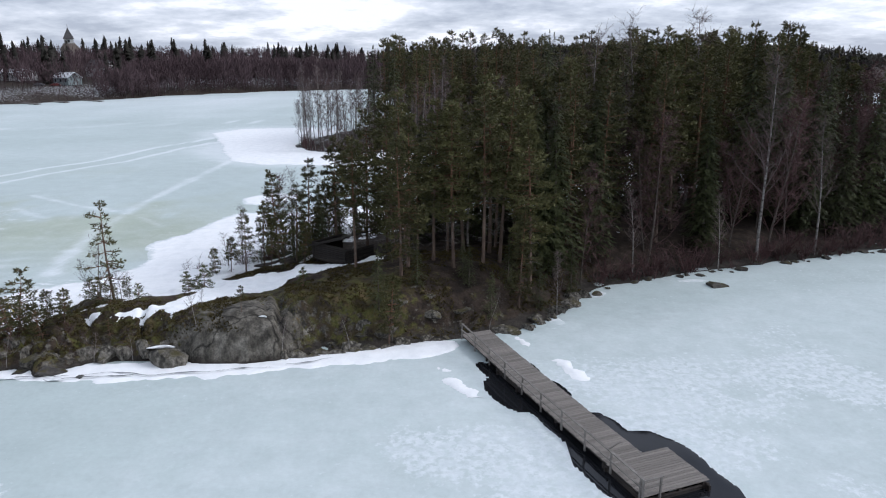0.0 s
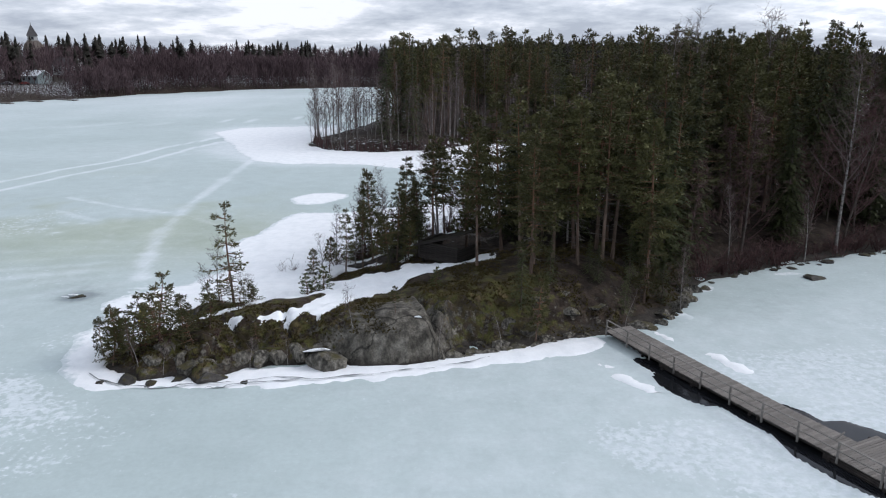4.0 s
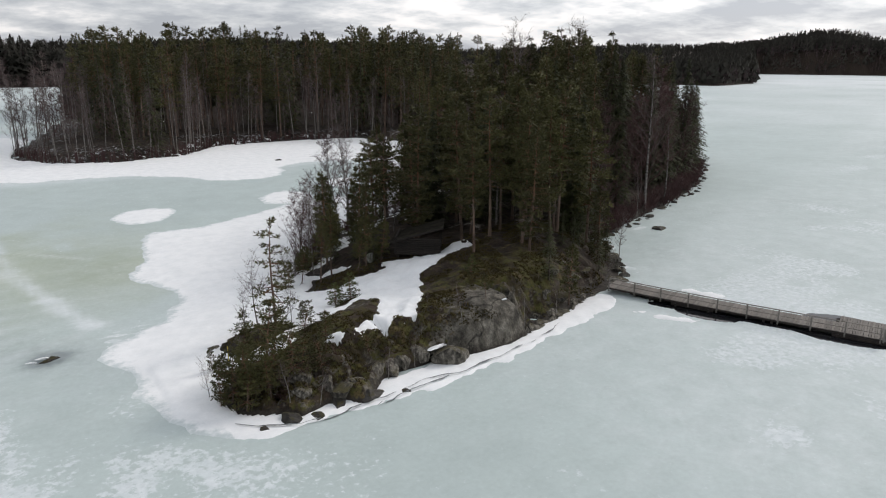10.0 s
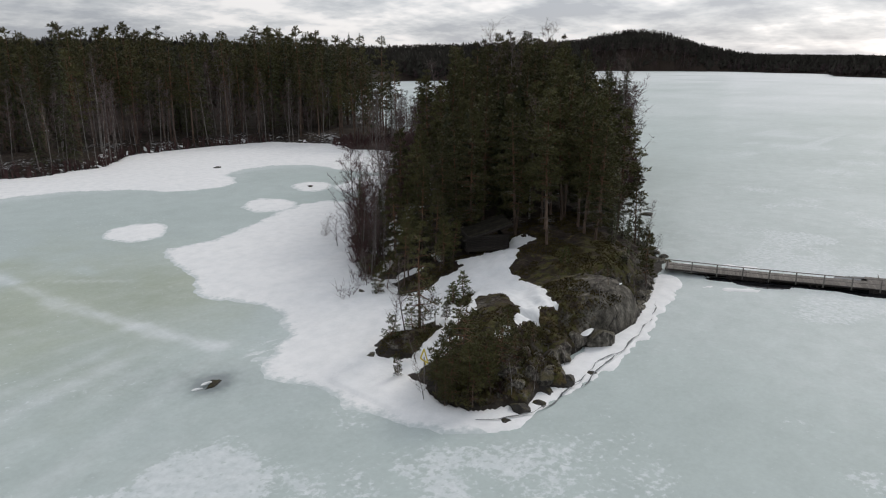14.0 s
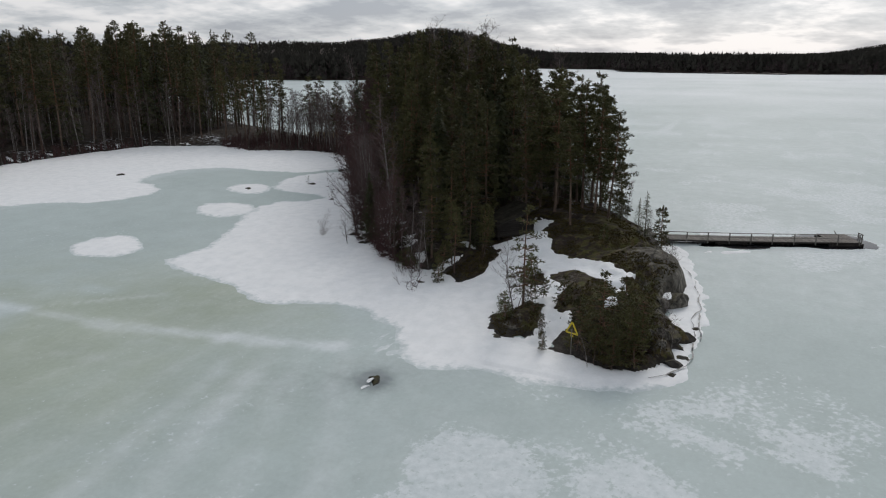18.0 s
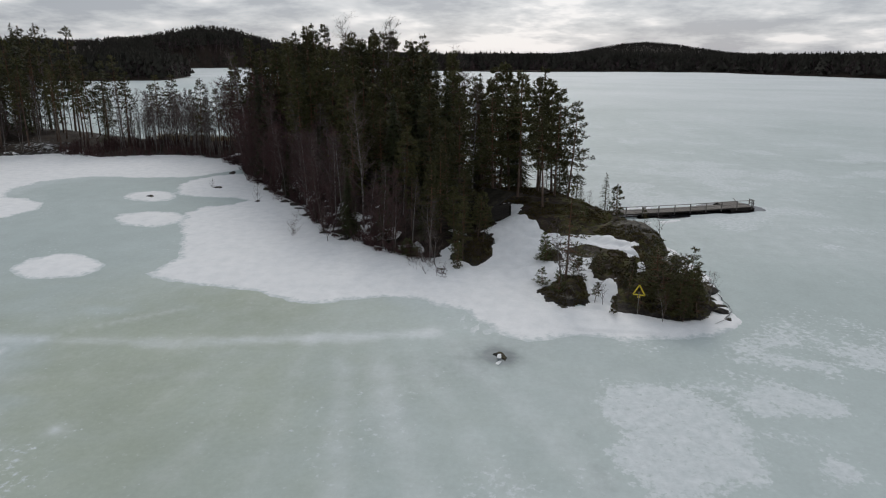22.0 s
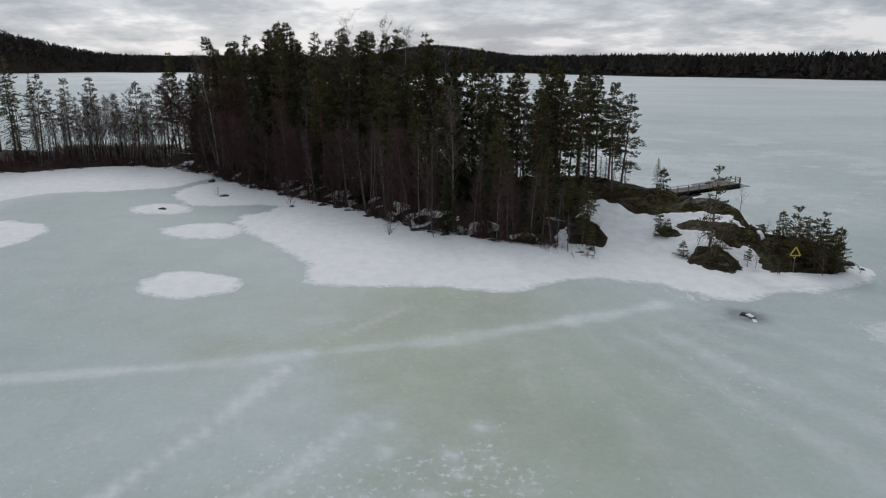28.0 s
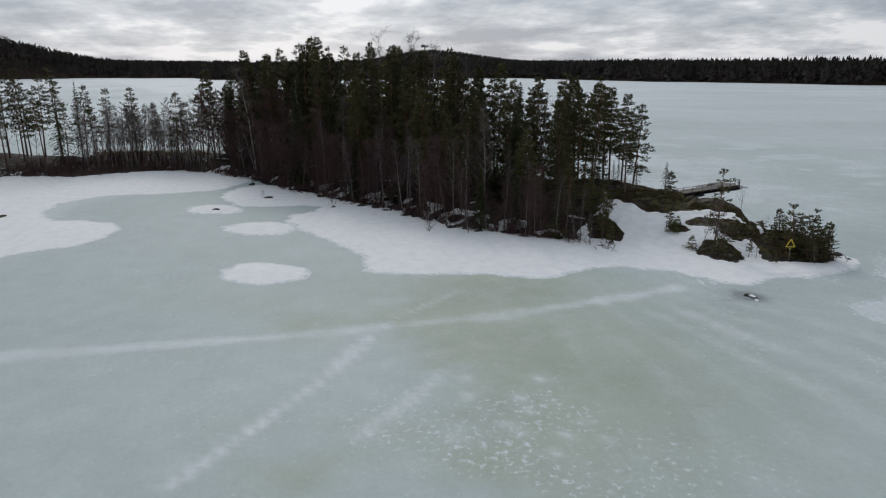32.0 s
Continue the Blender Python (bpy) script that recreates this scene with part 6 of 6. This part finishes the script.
# ---- the shelter ----
def build_shelter():
    root = new("log_shelter")
    gz = min(ground_z(-9.5, 51.5), ground_z(-7.5, 50.2)) + 0.05
    root.matrix_basis = pose(-7.6, 52.0, gz - 0.25, 0, 0, -38)
    tagged(root, "dark log lean-to shelter on short posts under the trees", "shelter")
    r = random.Random(41)
    W, D = 3.4, 2.8
    for x in (-W / 2 + 0.15, 0, W / 2 - 0.15):
        for y in (-D / 2 + 0.15, D / 2 - 0.15):
            b = Bag()
            b.tube([(0, 0, -0.4), (0, 0, 0.5)], [0.09, 0.08], 8)
            part("post", b.mesh("post", M["hut_board"]), root, at=pose(x, y, 0))
    b = Bag()
    b.box((-W / 2, -D / 2, 0.45), (W / 2, D / 2, 0.53))
    part("floor", b.mesh("floor", M["hut_board"]), root)
    side, back = log_mesh(W + 0.3, 0.085, 500).mesh("wall_log", M["hut_board"]), log_mesh(D + 0.3, 0.085, 501).mesh("wall_log", M["hut_board"])
    for k in range(8):
        part("wall_log", side, root, at=pose(0, -D / 2, 0.62 + 0.155 * k, r.uniform(0, 90)))
        part("wall_log", back, root, at=pose(-W / 2, 0, 0.69 + 0.155 * k, 0, 0, 90))
        if k < 6:
            part("wall_log", back, root, at=pose(W / 2, 0, 0.69 + 0.155 * k, 0, 0, 90))
    m = pose(0, 0, 2.12, 0, -17, 0)
    for k in range(9):
        b = Bag()
        y0 = -D / 2 - 0.3 + (D + 0.6) * k / 9
        b.box((-W / 2 - 0.45, y0, -0.03), (W / 2 + 0.45, y0 + (D + 0.6) / 9 - 0.015, 0.03), m)
        part("roof_board", b.mesh("roof_board", M["hut_roof"]), root)
    b = Bag()
    b.box((-W / 2 - 0.45, -D / 2 - 0.34, -0.09), (W / 2 + 0.45, -D / 2 - 0.3, 0.06), m)
    part("barge_board", b.mesh("barge_board", M["hut_board"]), root)


build_shelter()


# ---- the channel marker ----
def build_sign():
    root = new("channel_marker")
    x, y = -26.8, 40.8
    root.matrix_basis = pose(x, y, ground_z(x, y), 0, 0, 75)
    tagged(root, "yellow triangular lake marker on a thin pole", "sign")
    b = Bag()
    b.tube([(0, 0, -0.3), (0, 0, 1.6)], [0.035, 0.03], 8)
    part("pole", b.mesh("pole", M["timber"]), root)
    P = [Vector((-0.38, 0, 1.38)), Vector((0.38, 0, 1.38)), Vector((0, 0, 2.06))]
    for a, c in ((0, 1), (1, 2), (2, 0)):
        b = Bag()
        d = (P[c] - P[a])
        m = Matrix.Translation((P[a] + P[c]) / 2) @ Matrix.Rotation(-math.atan2(d.z, d.x), 4, "Y")
        ln = d.length / 2
        b.box((-ln, -0.015, -0.042), (ln, 0.015, 0.042), m)
        part("triangle_side", b.mesh("triangle_side", M["yellow"]), root, "yellow painted board")
    b = Bag()
    b.box((-0.09, -0.045, 1.16), (0.09, -0.02, 1.27))
    part("plate", b.mesh("plate", M["yellow"]), root, "small yellow plate")


build_sign()


# ---- the town shore ----
M["plaster"] = material("pale_plaster", ((0.3, (0.42, 0.43, 0.42)), (0.7, (0.55, 0.56, 0.55))), scale=0.5, fine=0.1)
M["teal"] = material("pale_teal_boarding", ((0.3, (0.20, 0.25, 0.255)), (0.7, (0.27, 0.32, 0.325))), scale=0.5, fine=0.1)
M["tower"] = material("brown_stone_tower", ((0.3, (0.17, 0.14, 0.12)), (0.7, (0.26, 0.22, 0.19))), scale=0.5, fine=0.2)
M["slate"] = material("dark_slate_roof", ((0.3, (0.05, 0.048, 0.05)), (0.7, (0.10, 0.095, 0.095))), scale=0.5, fine=0.2)
M["pane"] = material("dark_window_glass", ((0.3, (0.02, 0.022, 0.025)), (0.7, (0.04, 0.043, 0.048))), rough=0.1, scale=0.5)
M["snow_roof"] = material("snow_on_roof", ((0.3, (0.68, 0.71, 0.74)), (0.7, (0.78, 0.80, 0.82))), scale=0.4, fine=0.05)
M["car_red"] = material("red_car_paint", ((0.3, (0.12, 0.025, 0.022)), (0.7, (0.16, 0.035, 0.03))), rough=0.3, scale=1)
M["car_grey"] = material("grey_car_paint", ((0.3, (0.10, 0.105, 0.11)), (0.7, (0.16, 0.165, 0.17))), rough=0.3, scale=1)
M["tyre"] = material("black_tyre", ((0.3, (0.01, 0.01, 0.01)), (0.7, (0.02, 0.02, 0.02))), scale=2)


def house(x, y, turn, w, d, h, rise, wall, roof, label, windows=3):
    root = new("house")
    root.matrix_basis = pose(x, y, ground_z(x, y) - 0.2, 0, 0, turn)
    tagged(root, label, "house")
    b = Bag()
    b.box((-w / 2, -d / 2, 0), (w / 2, d / 2, h))
    n = len(b.v)
    for sx in (-1, 1):
        b.v += [(sx * w / 2, -d / 2, h), (sx * w / 2, d / 2, h), (sx * w / 2, 0, h + rise)]
    b.f += [(n, n + 1, n + 2), (n + 3, n + 5, n + 4)]
    part("wall", b.mesh("wall", wall), root)
    for sgn in (-1, 1):
        b = Bag()
        ln = math.hypot(d / 2, rise) + 0.5
        m = Matrix.Translation((0, 0, h + rise + 0.06)) @ Matrix.Rotation(-sgn * math.atan2(rise, d / 2), 4, "X")
        b.box((-w / 2 - 0.4, min(0, sgn * ln), -0.1), (w / 2 + 0.4, max(0, sgn * ln), 0.1), m)
        part("roof_slope", b.mesh("roof_slope", roof), root)
    for k in range(windows):
        b = Bag()
        u = -w / 2 + w * (k + 0.5) / windows
        b.box((u - 0.6, -d / 2 - 0.05, h * 0.4), (u + 0.6, -d / 2 + 0.05, h * 0.4 + 1.3))
        part("window", b.mesh("window", M["pane"]), root, "dark window pane")
    b = Bag()
    b.box((w * 0.2, 0.3, h + rise * 0.5), (w * 0.2 + 0.7, 1.0, h + rise + 0.9))
    part("chimney", b.mesh("chimney", M["tower"]), root, "brown brick chimney")


house(-176, 338, -28, 11, 7, 3.6, 2.2, M["teal"], M["snow_roof"], "pale teal boathouse with snow on its roof by the shore")
house(-206, 346, -30, 26, 9, 3.8, 1.6, M["plaster"], M["snow_roof"], "long low pale building behind the shore trees", 7)
house(-182, 386, -25, 14, 9, 5.2, 3.4, M["plaster"], M["slate"], "pale gabled house among bare trees", 4)
house(-150, 400, -25, 12, 8, 4.5, 2.8, M["tower"], M["snow_roof"], "brown house with a snowy roof behind the trees", 3)


def church_tower(x, y):
    root = new("church_tower")
    z = ground_z(x, y)
    root.matrix_basis = pose(x, y, z - 0.5, 0, 0, 25)
    tagged(root, "brown stone church tower with a pointed slate spire", "tower")
    b = Bag()
    b.box((-3, -3, 0), (3, 3, 20.5 - z + 6))
    part("shaft", b.mesh("shaft", M["tower"]), root)
    top = 26.5 - z
    b = Bag()
    b.box((-2.4, -2.4, top), (2.4, 2.4, top + 2.6))
    part("belfry", b.mesh("belfry", M["plaster"]), root, "pale belfry stage")
    for k in range(4):
        b = Bag()
        b.box((-0.6, -2.5, top + 0.5), (0.6, -2.3, top + 2.1), Matrix.Rotation(k * math.pi / 2, 4, "Z"))
        part("sound_opening", b.mesh("sound_opening", M["pane"]), root)
    b = Bag()
    n = [(-2.9, -2.9, top + 2.6), (2.9, -2.9, top + 2.6), (2.9, 2.9, top + 2.6), (-2.9, 2.9, top + 2.6), (0, 0, top + 9.0)]
    b.v += n
    b.f += [(0, 1, 4), (1, 2, 4), (2, 3, 4), (3, 0, 4), (3, 2, 1, 0)]
    part("spire", b.mesh("spire", M["slate"]), root, "dark slate spire")
    b = Bag()
    b.tube([(0, 0, top + 8.8), (0, 0, top + 10.6)], [0.12, 0.06], 6)
    part("finial", b.mesh("finial", M["slate"]), root)
    b = Bag()
    b.box((-5, 4, 0), (5, 22, 14))
    nn = len(b.v)
    b.v += [(-5, 4, 14), (5, 4, 14), (0, 4, 20), (-5, 22, 14), (5, 22, 14), (0, 22, 20)]
    b.f += [(nn, nn + 1, nn + 2), (nn + 4, nn + 3, nn + 5), (nn + 1, nn + 4, nn + 5, nn + 2), (nn + 3, nn, nn + 2, nn + 5)]
    part("nave", b.mesh("nave", M["tower"]), root, "steep gabled nave")


church_tower(-218.6, 427.3)


def car(x, y, turn, paint, label):
    root = new("car")
    root.matrix_basis = pose(x, y, ground_z(x, y), 0, 0, turn)
    tagged(root, label, "car")
    b = Bag()
    prof = [(-2.1, 0.3), (-2.1, 0.8), (-1.3, 0.9), (-0.8, 1.4), (0.9, 1.4), (1.5, 0.95), (2.1, 0.8), (2.1, 0.3)]
    for sy in (-0.85, 0.85):
        b.v += [(px, sy, pz) for px, pz in prof]
    b.f += [tuple(range(7, -1, -1)), tuple(range(8, 16))] + [(k, (k + 1) % 8, 8 + (k + 1) % 8, 8 + k) for k in range(8)]
    part("body", b.mesh("body", paint), root)
    for wx_ in (-1.3, 1.3):
        for wy_ in (-0.8, 0.8):
            b = Bag()
            b.tube([(wx_, wy_ - 0.1, 0.32), (wx_, wy_ + 0.1, 0.32)], [0.32, 0.32], 10)
            part("wheel", b.mesh("wheel", M["tyre"]), root)


car(-177, 329, 20, M["car_red"], "red car parked by the boathouse")
car(-183, 326, 10, M["car_grey"], "grey car parked by the boathouse")


def jetty(x, y, turn, ln):
    root = new("jetty")
    root.matrix_basis = pose(x, y, 0, 0, 0, turn)
    tagged(root, "low wooden jetty frozen into the far shore ice", "jetty", "far jetties")
    b = Bag()
    b.box((0, -1.0, 0.15), (ln, 1.0, 0.4))
    part("deck", b.mesh("deck", M["timber"]), root)
    for k in range(4):
        b = Bag()
        b.tube([(ln * (k + 0.5) / 4, 0, -0.5), (ln * (k + 0.5) / 4, 0, 0.2)], [0.9, 0.9], 6)
        part("float", b.mesh("float", M["wetlog"]), root)


jetty(-168, 283, -35, 16)
jetty(-152, 303, -35, 14)
jetty(-160, 293, -35, 12)
# the dark breakwater across the open lake
bw = new("breakwater")
bw.matrix_basis = pose(640, 78, 0, 0, 0, 72)
tagged(bw, "long dark log breakwater lying in the far ice", "breakwater")
for k in range(8):
    b = Bag()
    b.tube([(-48 + 12 * k, 0, 0.3), (-42 + 12 * k, 0.3, 0.5), (-36.4 + 12 * k, 0, 0.3)], [0.7, 0.85, 0.7], 6)
    part("boom_log", b.mesh("boom_log", M["wetlog"]), bw)


# ---- dry reeds at the neck of land ----
def reeds(n, seed):
    q = random.Random(seed)
    b = Bag()
    for _ in range(n):
        t = q.random()
        x, y = 57.5 + 4 * t + q.gauss(0, 1.0), 101 + 20 * t + q.gauss(0, 1.2)
        a, h = q.uniform(0, 6.28), q.uniform(0.8, 1.6)
        w = 0.05
        b.tri((x - math.cos(a) * w, y - math.sin(a) * w, -0.05), (x + math.cos(a) * w, y + math.sin(a) * w, -0.05), (x + q.uniform(-.3, .3), y + q.uniform(-.3, .3), h))
    return b


tagged(new("reeds", reeds(3500, 9).mesh("reeds", M["reed"])), "dry straw-coloured reeds along the narrow neck of land", "reeds", kind="stuff")


# ---- cracks in the shore ice ----
def crack(points, seed, wide):
    """A ragged dark line that swells, thins out and breaks."""
    r = random.Random(seed)
    b = Bag()
    P = []
    for (ax, ay), (bx, by) in zip(points, points[1:]):
        n = max(2, int(math.hypot(bx - ax, by - ay) / 0.22))
        P += [(ax + (bx - ax) * k / n, ay + (by - ay) * k / n) for k in range(n)]
    P = np.array(P)
    P[:, 1] += (fbm(P[:, 0], P[:, 0] * 0 + seed, 1.6, seed, 4) - 0.5) * 0.45
    d = shore_distance(P[:, 0], P[:, 1])
    z = np.maximum(height(P[:, 0], P[:, 1], d), 0) + np.where(snow_field(P[:, 0], P[:, 1], d) > 0, 0.12, 0.0) + 0.035
    w = wide * np.clip(2.6 * (fbm(P[:, 0], P[:, 1], 1.1, seed + 7, 4) - 0.27), 0, 1.2)
    for (x, y), zz, ww in zip(P, z, w):
        b.v += [(x, y - ww, zz), (x, y + ww * r.uniform(0.4, 1), zz)]
    b.f += [(2 * k, 2 * k + 2, 2 * k + 3, 2 * k + 1) for k in range(len(P) - 1) if w[k] > 0.003 and w[k + 1] > 0.003]
    return b


M["slush"] = material("grey_slush", ((0.3, (0.07, 0.078, 0.08)), (0.7, (0.22, 0.24, 0.245))), rough=0.5, scale=1.5, fine=0.2)
for k, (pts, w) in enumerate((([(-28.1, 36.1), (-27.3, 35.2), (-25.5, 34.6), (-24.1, 34.4), (-22.4, 34.5), (-20.6, 34.8), (-18.0, 35.1), (-15.5, 34.9), (-12.5, 35.4), (-9.5, 36.0), (-6, 37.2)], 0.07), ([(-21.5, 34.3), (-18.5, 34.6), (-16.5, 34.8)], 0.06))):
    tagged(new("ice_crack", crack(pts, 40 + k, w).mesh("ice_crack", M["slush"])), "grey slushy crack in the shore ice", "crack", "cracks along the shore", kind="structure")
